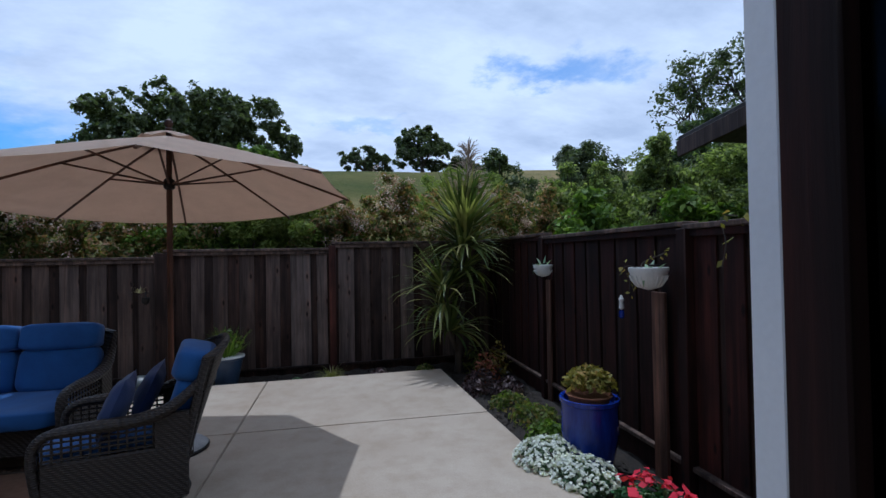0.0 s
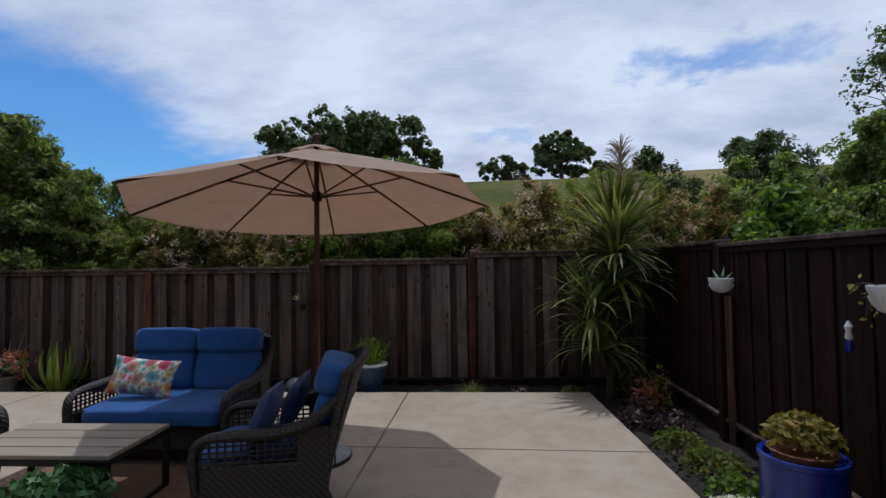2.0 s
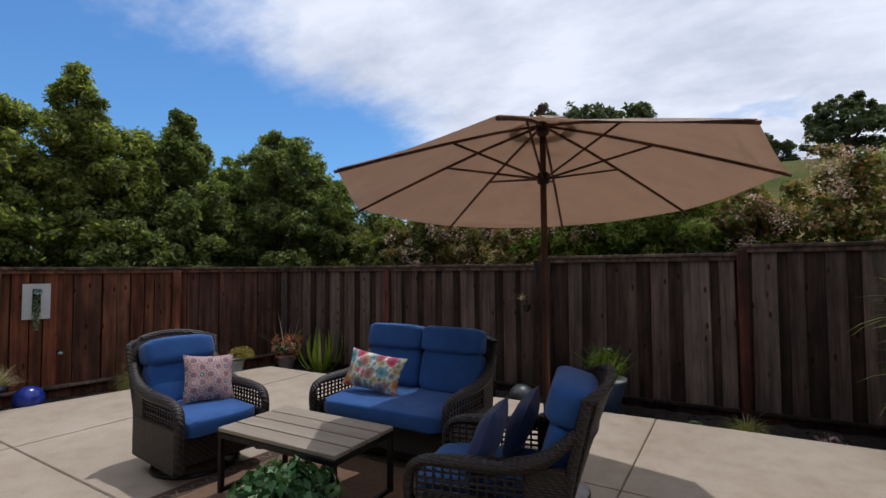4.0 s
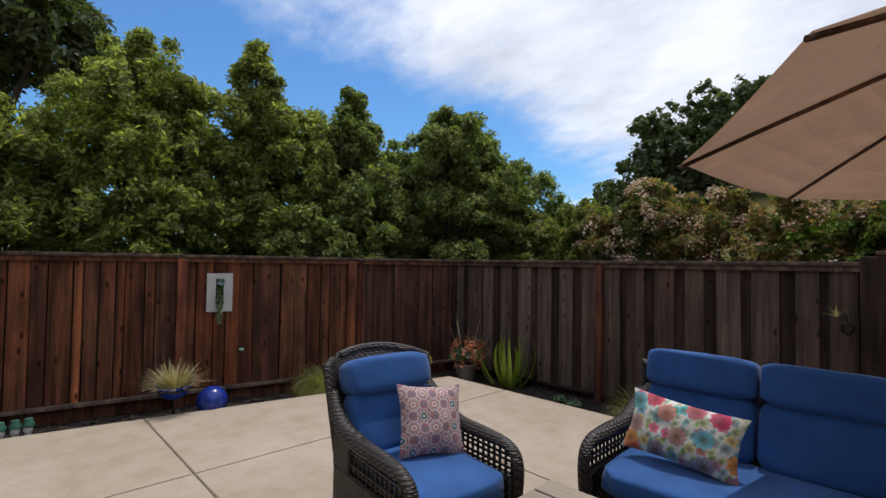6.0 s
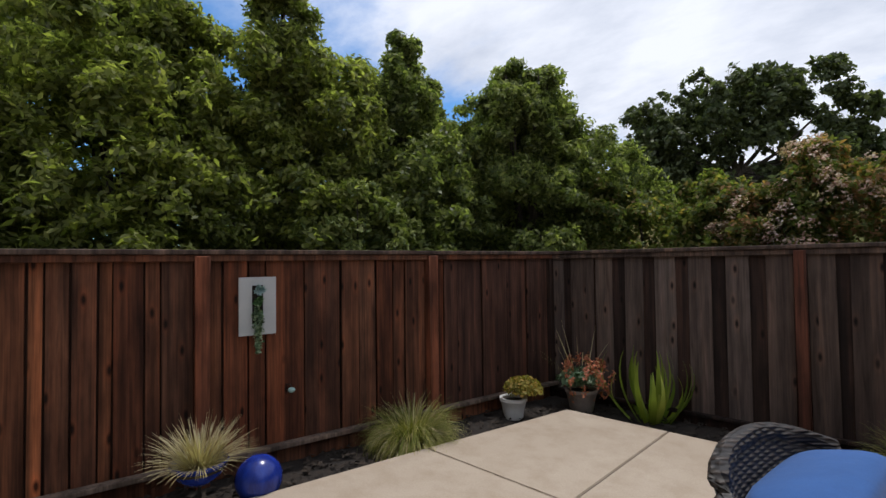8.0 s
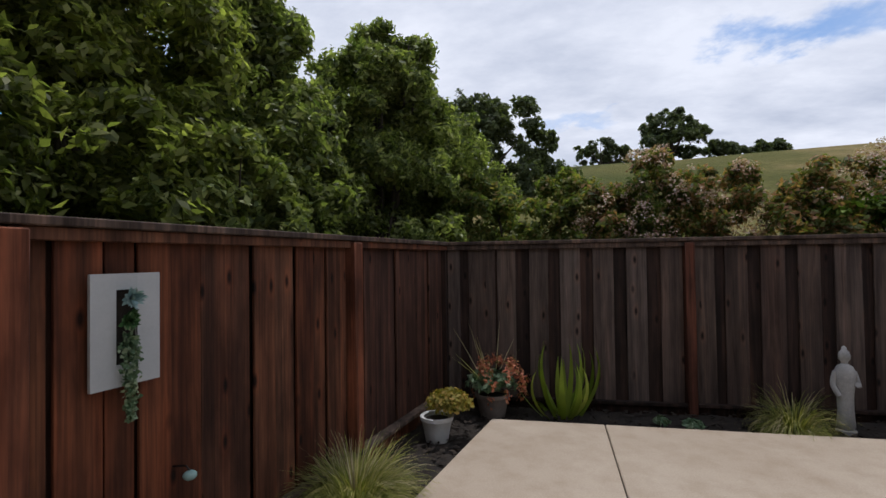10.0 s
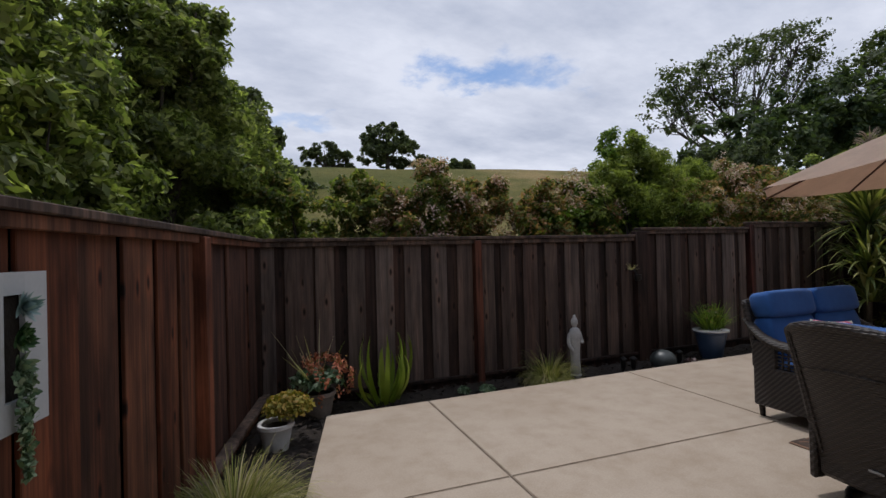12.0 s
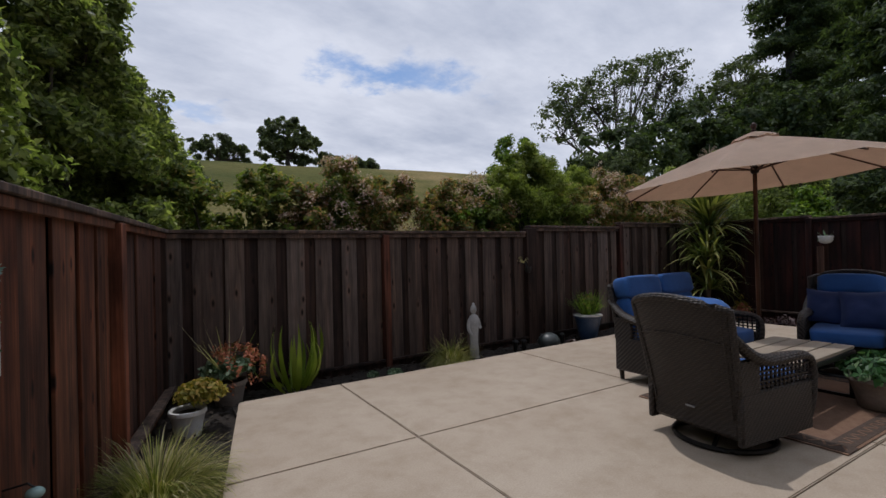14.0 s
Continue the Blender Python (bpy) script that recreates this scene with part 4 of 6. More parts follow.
tree("bush", WILLOW, "bush", (3.5, 10.8, -0.15), [(3.0, 10.8, 2.3, 0.75, 0.6, 1.0), (3.95, 10.8, 2.2, 0.8, 0.6, 1.1), (3.3, 10.8, 3.15, 0.25, 0.25, 0.45), (2.7, 10.8, 2.9, 0.2, 0.2, 0.4), (3.8, 10.8, 3.0, 0.25, 0.25, 0.4)],
     0.05, 800, 30, 0.12, LEAF_WILLOW, 0.05, 47, "willow-leaved bushes", 0.3, 0.22)
for i, (x, y, top, r, mat) in enumerate([(5.6, 9.6, 3.6, 1.05, LEAF_DEEPER), (7.0, 9.2, 4.2, 1.2, LEAF_DEEPER), (8.6, 8.6, 4.3, 1.3, LEAF_DEEPER), (4.6, 11.5, 4.3, 1.2, LEAF_DARK), (7.6, 12.5, 5.0, 1.5, LEAF_DARK), (4.0, 5.6, 2.4, 0.6, LEAF_BRIGHT), (4.15, 4.4, 2.15, 0.5, LEAF_BRIGHT)]):
    tree("bush", "leafy green shrub beyond the maroon fence", "bush", (x, y, -0.15), shrub_blobs(x, y, 0.3, top, r, _r, 4), 0.05, int(700 * r), 34, 0.13, mat, 0.05, 50 + i, "shrubs beyond the maroon fence", 0.3)

# distant oaks and conifers


def oak(label, x, y, blobs, leaf, clumps, mat=LEAF_DARK, seed=1, per=26, spread=0.5, r0=0.5, base=None, fill=0.3):
    z = hill_height(x, y) if base is None else base
    return tree("oak_tree", label, "tree", (x, y, z), blobs, leaf * 1.1, int(clumps * 2.3), per - 4, spread * 1.05, mat, r0, seed, "oaks on the hillside", fill, 0.6)


oak("round dark green oak on the crest of the hill", 17.2, 100, [(17.2, 100, 23.6, 5.6, 4.5, 3.9), (14.0, 100, 22.8, 3.0, 3, 2.6), (20.6, 100, 22.9, 3.2, 3, 2.7), (17, 100, 26.3, 3.6, 3, 2.4)], 0.27, 300, seed=61, spread=0.42, fill=0.15)
oak("smaller open oak on the crest of the hill", 4.8, 110, [(1.8, 110, 23.6, 3.0, 3, 1.9), (5.2, 110, 24.3, 3.0, 3, 2.2), (8.4, 110, 23.2, 2.6, 3, 1.9), (10.6, 110, 22.6, 1.6, 2, 1.4)], 0.25, 150, seed=62, spread=0.42, fill=0.15)
oak("low dark bush on the hill crest", 25.6, 102, [(25.6, 102, 21.2, 2.3, 2, 1.4), (28.5, 102, 21.0, 1.6, 2, 1.0)], 0.3, 80, seed=63)
oak("low dark bush on the hill crest", 34.2, 102, [(34.2, 102, 20.6, 3.4, 2.5, 1.5)], 0.3, 90, seed=64)
oak("large spreading dark oak on the near slope", -17.0, 63, [(-25.5, 63, 11.8, 3.8, 5, 3.2), (-24.0, 63, 17.0, 5.2, 5, 4.2), (-17.5, 63, 18.2, 5.5, 5, 3.8), (-11.5, 63, 17.4, 4.6, 4, 3.8), (-7.5, 63, 14.2, 3.2, 3, 2.6), (-20, 62, 13, 9, 5, 4.5), (-27, 62, 11, 7, 5, 4), (-9, 62, 10.5, 5.5, 4, 3.4), (-3.5, 62, 9.6, 4, 3, 2.0)], 0.27, 980, seed=65, spread=0.5, r0=0.6, fill=0.3)
oak("dark low trees along the valley edge", -42, 70, [(-36, 70, 9.8, 4.5, 4, 2.0), (-45, 72, 8.6, 5, 4, 2.0), (-55, 74, 8, 6, 4, 2.2)], 0.4, 260, seed=66, spread=0.6)


def airy_oak(label, x, y, z, blobs, leaf, bunches, per, r0, seed):
    """Open oak: limbs to each lobe of the crown, twigs to small tufts of leaves, sky between them."""
    rng = np.random.default_rng(seed)
    t = thing("oak_tree", pose(x, y, z), label, "tree", "oaks beyond the maroon fence")
    bm = bmesh.new()
    loc = [Vector((b[0] - x, b[1] - y, b[2] - z)) for b in blobs]
    top = sum(loc, Vector()) / len(loc)
    fork = Vector((top.x * 0.5, top.y * 0.5, top.z * 0.5))
    tube(bm, smooth_path([(0, 0, -0.3), (r0, 0.2, fork.z * 0.5), fork], 4), [r0 * (1 - 0.04 * q) for q in range(9)], 8)
    pos, out = [], []
    for b, c in zip(blobs, loc):
        low = fork.lerp(c, 0.5) + Vector((rng.normal() * 0.8, rng.normal() * 0.5, -0.12 * (c - fork).length))
        heart = c + Vector((0, 0, -0.4 * b[5]))
        path = smooth_path([fork, low, heart], 5)
        tube(bm, path, [r0 * (0.55 - 0.035 * q) for q in range(len(path))], 6)
        for _ in range(bunches):
            d = unit(rng.normal(size=(1, 3)) + [[0, 0, 0.35]])[0]
            tip = np.array(c) + d * np.array(b[3:]) * rng.uniform(0.7, 1.05)
            start = path[int(rng.integers(5, len(path)))]
            mid = start.lerp(Vector(tip.tolist()), 0.55) + Vector((rng.normal() * 0.3, rng.normal() * 0.3, -0.15))
            tube(bm, smooth_path([start, mid, Vector(tip.tolist())], 2), [r0 * 0.16, r0 * 0.12, r0 * 0.1, r0 * 0.07, r0 * 0.04], 4)
            g = rng.normal(size=(per, 3)) * np.array([0.45, 0.45, 0.3]) * rng.uniform(0.7, 1.25)
            pos.append(tip + g)
            out.append(unit(g + np.array([0, 0, 0.5])))
    part("trunk", bm, BARK, t)
    link_mesh("crown", leaf_cards("crown", np.concatenate(pos), np.concatenate(out), leaf, rng, 0.6), LEAF_DARK, t)
    return t


airy_oak("airy grey-green oak with bare branching beyond the maroon fence", 43, 40, 3, [(32.6, 40, 14.9, 2.6, 3, 2.4), (33.8, 40, 18.4, 2.2, 2.2, 1.8), (37.9, 40, 18.8, 2.4, 2.2, 2.2), (41.9, 40, 21.7, 2.6, 2.4, 2.0), (39.3, 40, 15.7, 2.9, 3, 2.4), (48.2, 40, 24.0, 2.6, 2.4, 1.8), (52.7, 40, 25.8, 2.9, 2.4, 1.7), (53.8, 40, 22.2, 2.9, 2.4, 1.8), (47.7, 40, 18.3, 4.0, 3, 2.6)], 0.2, 24, 40, 0.42, 67)
airy_oak("airy grey-green oak with bare branching beyond the maroon fence", 57, 33, 2, [(52, 33, 18.5, 3.4, 3, 2.4), (56.5, 33, 22.0, 3.0, 3, 2.4), (60, 33, 19.0, 3.6, 3, 3.4), (54, 33, 14.5, 4, 3, 3)], 0.22, 34, 46, 0.42, 69)
oak("dense green trees rising beyond the maroon fence", 34, 28, [(27, 28, 8, 4, 3, 2.6), (33, 28, 9.5, 5, 3, 3.5), (40, 28, 11, 5, 3, 4), (47, 26, 12, 5, 3, 5), (24, 29, 6.5, 2.5, 3, 1.8), (56, 26, 13, 6, 3, 5)], 0.22, 620, LEAF_CONIFER, 68, 24, 0.5, base=1.5)


def conifer(label, x, y, z, h, r, seed):
    rng = np.random.default_rng(seed)
    t = thing("conifer", pose(x, y, z), label, "tree", "tall conifers")
    part("trunk", tube_bm([(0, 0, -0.3), (0.1, 0, h * 0.5), (0, 0.05, h * 0.97)], [r * 0.09, r * 0.06, 0.03], 9), BARK, t)
    pos, out = [], []
    for k in range(int(16 * h ** 0.6)):
        v = 0.06 + 0.92 * rng.random() ** 0.8
        a = rng.uniform(0, 2 * math.pi)
        reach = r * (1.02 - v) ** 0.6 * rng.uniform(0.55, 1.12)
        tip = np.array([math.cos(a), math.sin(a), rng.uniform(-0.25, 0.2)])
        for q in np.linspace(0.3, 1.0, 7):
            c = np.array([0, 0, h * v]) + tip * reach * q + np.array([0, 0, -0.12 * reach * q * q])
            w = r * 0.055 * (1.4 - 0.6 * q)
            g = rng.normal(size=(46, 3)) * np.array([w, w, w * 0.6])
            pos.append(c + g)
            out.append(np.tile(unit(tip[None] + [[0, 0, 0.8]]), (46, 1)))
    link_mesh("crown", leaf_cards("crown", np.concatenate(pos), np.concatenate(out), 0.034 * r, rng, 0.3), LEAF_CONIFER, t)
    return t


conifer("tall dark conifer beyond the maroon fence", 66, 31, 2, 42, 10, 71)
conifer("tall dark conifer beyond the maroon fence", 86, 33, 2, 42, 13, 72)
conifer("tall dark conifer beyond the maroon fence", 62, 19, 1, 36, 11, 73)
conifer("tall dark conifer beyond the maroon fence", 48, 15, 0.5, 26, 9, 77)
conifer("dark cypress spire behind the screening trees", -23, 13.5, -0.15, 8.2, 1.6, 74)
conifer("dark cypress spire behind the screening trees", -24, 10.5, -0.15, 7.4, 1.6, 75)
tree("oak_tree", "tall dark oak standing far behind the red fence", "tree", (-20, 1.2, -0.15),
     [(-20, -1.5, 9.2, 2.6, 2.4, 2.4), (-20, 1.6, 8.9, 2.6, 2.2, 2.2), (-20, 3.3, 7.7, 1.6, 1.5, 1.7), (-20, 0, 6.6, 2.8, 3.2, 2), (-20, -4, 8, 3, 2.6, 3)], 0.14, 1600, 26, 0.34, LEAF_DARK, 0.35, 76)

# ---- neighbour's shed roof ----


def shed():
    s = thing("shed", pose(4.3, 4.62, 0.09), "dark brown open shed with a low sloping roof beyond the fence", "shed")
    ang = math.atan2(0.11, 0.94)
    L = 4.4
    rot = Matrix.Rotation(-ang, 3, "X")
    part("roof", box_bm((1.6, -L / 2 * math.cos(ang), 2.66 + L / 2 * math.sin(ang)), (3.4, L, 0.05), 0.01, rot), plain("dark_shingle", (0.02, 0.019, 0.018), (0.06, 0.055, 0.05), 12, 0.9, 0.6, 60), s)
    part("rake_board", box_bm((-0.1, -L / 2 * math.cos(ang), 2.55 + L / 2 * math.sin(ang)), (0.04, L, 0.17), 0.006, rot), WOOD_GREY, s)
    for y in (-0.85, -3.6):
        part("post", box_bm((0.1, y, 1.35 - y * 0.13), (0.13, 0.13, 2.7 - y * 0.3), 0.008), WOOD_DARK, s)
        part("post", box_bm((3.0, y, 1.35 - y * 0.13), (0.13, 0.13, 2.7 - y * 0.3), 0.008), WOOD_DARK, s)
    part("back_panel", box_bm((3.1, -2.2, 1.3), (0.05, 3.6, 2.6), 0.005), WOOD_DARK, s)


shed()

# ---- the house behind the walk; tall wall and eave are unseen sky blockers ----
STUCCO = plain("grey_stucco", (0.30, 0.28, 0.25), (0.38, 0.355, 0.32), 5, 0.95, 0.7, 140)
# wall out of view, made tall to cut skylight from the south
tagged(part("wall_south", box_bm((-2.4, -1.5, 2.75), (11.6, 0.18, 5.8), 0.004), STUCCO), "unseen plain grey stucco wall, added to block southern skylight", "wall", kind="structure")

# eave out of view, added to extend the sky block above the wall
tagged(part("roof_south", box_bm((-2.4, -2.2, 5.75), (12.4, 2.6, 0.18), 0.02), plain("brown_blocker_slab", (0.06, 0.05, 0.045), (0.1, 0.085, 0.075), 6, 0.9, 0.4)), "unseen brown eave slab, added to block southern skylight", "roof", kind="structure")


def house_wing():
    """The glazed corner that the walk sets out from."""
    w = thing("door_1", pose(1.305, -0.18, 0), "white-framed glass patio door with dark reflections", "door", kind="structure")
    part("corner_trim", box_bm((0.02, 0.964, 1.3), (0.04, 0.052, 2.75), 0.003), WHITE_PAINT, w)
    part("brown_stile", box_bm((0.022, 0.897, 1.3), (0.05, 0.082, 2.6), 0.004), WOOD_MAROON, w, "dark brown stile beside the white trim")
    part("head_trim", box_bm((0.06, -0.16, 2.62), (0.1, 2.13, 0.11), 0.004), WHITE_PAINT, w)
    part("sill", box_bm((0.06, -0.16, -0.03), (0.1, 2.13, 0.09), 0.004), WHITE_PAINT, w)
    gm, nt, b = nodes_of("tinted_glass")
    b.inputs["Base Color"].default_value = (0.12, 0.13, 0.13, 1)
    b.inputs["Roughness"].default_value, b.inputs["Transmission Weight"].default_value, b.inputs["IOR"].default_value = 0.02, 1.0, 1.12
    pane = part("pane", box_bm((0.03, -0.14, 1.29), (0.012, 1.99, 2.54)), gm, w, "dark tinted glass pane")
    pane.visible_shadow = False
    # unseen room shell in near-black; its lack of light is in the colour
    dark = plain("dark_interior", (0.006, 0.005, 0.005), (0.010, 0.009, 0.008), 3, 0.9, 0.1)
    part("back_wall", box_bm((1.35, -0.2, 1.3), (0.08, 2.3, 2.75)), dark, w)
    part("north_wall", box_bm((0.76, 0.955, 1.3), (1.42, 0.08, 2.75)), STUCCO, w)
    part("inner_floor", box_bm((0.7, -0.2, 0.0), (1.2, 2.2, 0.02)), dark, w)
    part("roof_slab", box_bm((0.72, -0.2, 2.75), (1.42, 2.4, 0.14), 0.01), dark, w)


house_wing()

# ---- garden furniture ----


def shell(f, nu, nv, t):
    """A closed sheet from f(u, v) with thickness t along y."""
    bm = bmesh.new()
    A, B = {}, {}
    for i in range(nu + 1):
        for j in range(nv + 1):
            p = Vector(f(2 * i / nu - 1, j / nv))
            A[i, j], B[i, j] = bm.verts.new(p), bm.verts.new(p + Vector((0, t, 0)))
    for i in range(nu):
        for j in range(nv):
            bm.faces.new((A[i, j], A[i + 1, j], A[i + 1, j + 1], A[i, j + 1]))
            bm.faces.new((B[i, j + 1], B[i + 1, j + 1], B[i + 1, j], B[i, j]))
    for i in range(nu):
        bm.faces.new((A[i + 1, 0], A[i, 0], B[i, 0], B[i + 1, 0]))
        bm.faces.new((A[i, nv], A[i + 1, nv], B[i + 1, nv], B[i, nv]))
    for j in range(nv):
        bm.faces.new((A[0, j], A[0, j + 1], B[0, j + 1], B[0, j]))
        bm.faces.new((A[nu, j + 1], A[nu, j], B[nu, j], B[nu, j + 1]))
    bmesh.ops.recalc_face_normals(bm, faces=bm.faces[:])
    return bm


def seat_unit(name, m, W, places, swivel, label, category, group, cushion_mat):
    """Wicker seat facing local -y: skirt, curved back, swept arms with open lattice, cushions."""
    s = thing(name, m, label, category, group)
    hw = W / 2
    back_y = (lambda v: 0.26 + 0.235 * v + 0.04 * v * v) if swivel else (lambda v: 0.28 + 0.17 * v + 0.03 * v * v)

    def back(u, v):
        top = (1.01 if swivel else 0.95) - (0.07 if swivel else 0.03) * abs(u) ** 2.2
        z = 0.16 + (top - 0.16) * v
        flare = 0.86 + 0.14 * v
        wing = -0.12 * abs(u) ** (3 if swivel else 7) * v
        return (u * (hw - 0.02) * flare, back_y(v) + wing, z)

    part("back_panel", shell(back, 22, 14, 0.035), WICKER, s, "dark brown woven resin back")
    rim = [Vector(back(-1, k / 8)) + Vector((0, 0.018, 0)) for k in range(3, 9)] + [Vector(back(-1 + 2 * k / 12, 1)) + Vector((0, 0.018, 0)) for k in range(1, 12)] + [Vector(back(1, k / 8)) + Vector((0, 0.018, 0)) for k in range(8, 2, -1)]
    part("back_rim", tube_bm(rim, 0.026, 8), WICKER, s)
    seam = [Vector(back(-0.95 + 1.9 * k / 14, 0.72)) + Vector((0, 0.037, 0)) for k in range(15)]
    part("back_seam", tube_bm(seam, 0.006, 6), WICKER, s)
    for u in (-0.9, 0.9):
        part("back_piping", tube_bm([Vector(back(u, k / 8)) + Vector((0, 0.037, 0)) for k in range(1, 9)], 0.008, 6), WICKER, s)
    # skirt under the seat
    bm = bmesh.new()
    box(bm, (0, -0.03, 0.235), (W - 0.10, 0.68, 0.23), 0.03)
    part("skirt", bm, WICKER, s)
    for sx in (-1, 1):
        x = sx * (hw - 0.045)
        arm = smooth_path([(sx * (hw - 0.05), 0.40, 0.80), (sx * (hw - 0.03), 0.24, 0.665), (x, 0.05, 0.605), (x, -0.2, 0.60), (x, -0.38, 0.585), (x, -0.445, 0.50), (x, -0.43, 0.3), (sx * (hw - 0.07), -0.40, 0.12)], 4)
        part("arm", tube_bm(arm, [0.035 + 0.018 * math.sin(math.pi * min(1, i / 16)) for i in range(len(arm))], 10, 0.75), WICKER, s, "rolled woven armrest")
        part("side_panel", box_bm((x, -0.04, 0.265), (0.045, 0.74, 0.33), 0.012), WICKER, s)
        bm = bmesh.new()
        box(bm, (x, 0.24, 0.52), (0.04, 0.20, 0.22), 0.01)
        part("side_wing", bm, WICKER, s)
        # open lattice between arm and side
        lat = bmesh.new()
        for k in range(13):
            box(lat, (x, -0.40 + k * 0.045, 0.50), (0.012, 0.011, 0.18))
        for k in range(5):
            box(lat, (x + 0.004 * (-1) ** k, -0.13, 0.445 + k * 0.032), (0.012, 0.56, 0.011))
        part("lattice", lat, WICKER, s, "open woven lattice panel", smooth=False)
    n = places
    cw = (W - 0.18) / n
    part("seat_cushion", cushion(W - 0.185, 0.68, 0.145, 0.3, n), cushion_mat, s, m=pose(0, -0.11, 0.415, 1.5))
    lift = 0.0 if swivel else 0.045
    for i in range(n):
        x = (i - (n - 1) / 2) * cw
        part("back_cushion", cushion(cw - 0.01, 0.17, 0.38, 0.36, i + 3), cushion_mat, s, m=pose(x, 0.295 if swivel else 0.275, 0.625 if swivel else 0.645, -17 if swivel else -14))
        part("head_cushion", cushion(cw - 0.01, 0.25 if swivel else 0.2, 0.23, 0.46 if swivel else 0.34, i + 7), cushion_mat, s, m=pose(x, 0.36 if swivel else 0.315, 0.872 + lift, -16 if swivel else -12))
    if swivel:
        ring = [(0.31 * math.cos(a), 0.31 * math.sin(a), 0.02) for a in np.linspace(0, 2 * math.pi, 33)]
        part("swivel_ring", tube_bm(ring, 0.018, 8), BLACK_METAL, s, "black iron swivel base ring")
        bm = bmesh.new()
        for a in (0.4, 0.4 + math.pi / 2, 0.4 + math.pi, 0.4 + 1.5 * math.pi):
            tube(bm, [(0.3 * math.cos(a), 0.3 * math.sin(a), 0.025), (0.12 * math.cos(a), 0.12 * math.sin(a), 0.075), (0, 0, 0.085)], 0.016, 6)
        lathe(bm, [(0.05, 0.06), (0.05, 0.14)], 12)
        part("swivel_post", bm, BLACK_METAL, s)
        part("maker_tag", box_bm((0, 0.335, 0.27), (0.07, 0.006, 0.012), 0.001), GREY_STONE, s, "small pale metal tag")
    else:
        for sx in (-1, 1):
            for y in (-0.36, 0.3):
                part("leg", tube_bm([(sx * (hw - 0.09), y, 0.0), (sx * (hw - 0.07), y, 0.2)], [0.02, 0.03], 8), WICKER, s)
    return s


G = "matching wicker seats round the table"
seat_unit("armchair", pose(-3.275, 3.60, 0.0, 0, 0, 84), 0.75, 1, True, "dark brown wicker swivel armchair with royal blue cushions", "armchair", G, BLUE)
seat_unit("armchair", pose(-0.62, 3.75, 0.0, 0, 0, -76), 0.76, 1, True, "dark brown wicker swivel armchair with blue cushions under the umbrella", "armchair", G, BLUE)
seat_unit("loveseat", pose(-1.97, 4.68, 0.0, 0, 0, 1), 1.40, 2, False, "dark brown wicker loveseat with royal blue cushions", "loveseat", G, BLUE)


def throw(m, w, h, t, mat, label, seed):
    ob = part("throw_pillow", pillow(w, h, t, seed), mat)
    ob.matrix_basis = m
    return tagged(ob, label, "pillow", "throw pillows")


throw(pose(-2.24, 4.58, 0.66, -22, 6, 4), 0.56, 0.32, 0.15, FLORAL, "cream throw pillow with bright flowers on the loveseat", 1)
throw(pose(-3.28, 3.70, 0.665, -24, 5, 70), 0.38, 0.38, 0.14, MANDALA, "pink throw pillow with round medallions on the armchair", 2)
throw(pose(-0.60, 3.93, 0.66, -24, 3, -78), 0.38, 0.36, 0.13, NAVY, "plain navy throw pillow on the armchair", 4)
throw(pose(-0.66, 3.60, 0.66, -22, -3, -76), 0.40, 0.38, 0.14, NAVY, "plain navy throw pillow on the armchair", 3)


def coffee_table():
    t = thing("coffee_table", pose(-2.12, 3.69, 0, 0, 0, 2), "low coffee table with greyed wooden planks on a black metal frame", "table")
    L, D, z = 1.08, 0.62, 0.44
    for k in range(4):
        y = -D / 2 + (k + 0.5) * D / 4
        part("plank", box_bm((0, 0, 0), (D / 4 - 0.014, 0.028, L - 0.006 * (k % 2)), 0.004), TABLE_WOOD, t, m=pose(0, y, z, 0, 90, 0) @ pose(0, 0, 0, 0, 0, 90))
    bm = bmesh.new()
    for y in (-D / 2 + 0.012, D / 2 - 0.012):
        box(bm, (0, y, z - 0.035), (L, 0.022, 0.035), 0.003)
    for x in (-L / 2 + 0.012, L / 2 - 0.012):
        box(bm, (x, 0, z - 0.035), (0.022, D - 0.05, 0.035), 0.003)
    part("apron", bm, BLACK_METAL, t)
    for x in (-L / 2 + 0.022, L / 2 - 0.022):
        for y in (-D / 2 + 0.022, D / 2 - 0.022):
            part("leg", box_bm((x, y, (z - 0.05) / 2 + 0.006), (0.036, 0.036, z - 0.05), 0.004), BLACK_METAL, t)
        part("foot_rail", box_bm((x, 0, 0.022), (0.03, D - 0.08, 0.024), 0.003), BLACK_METAL, t)


coffee_table()


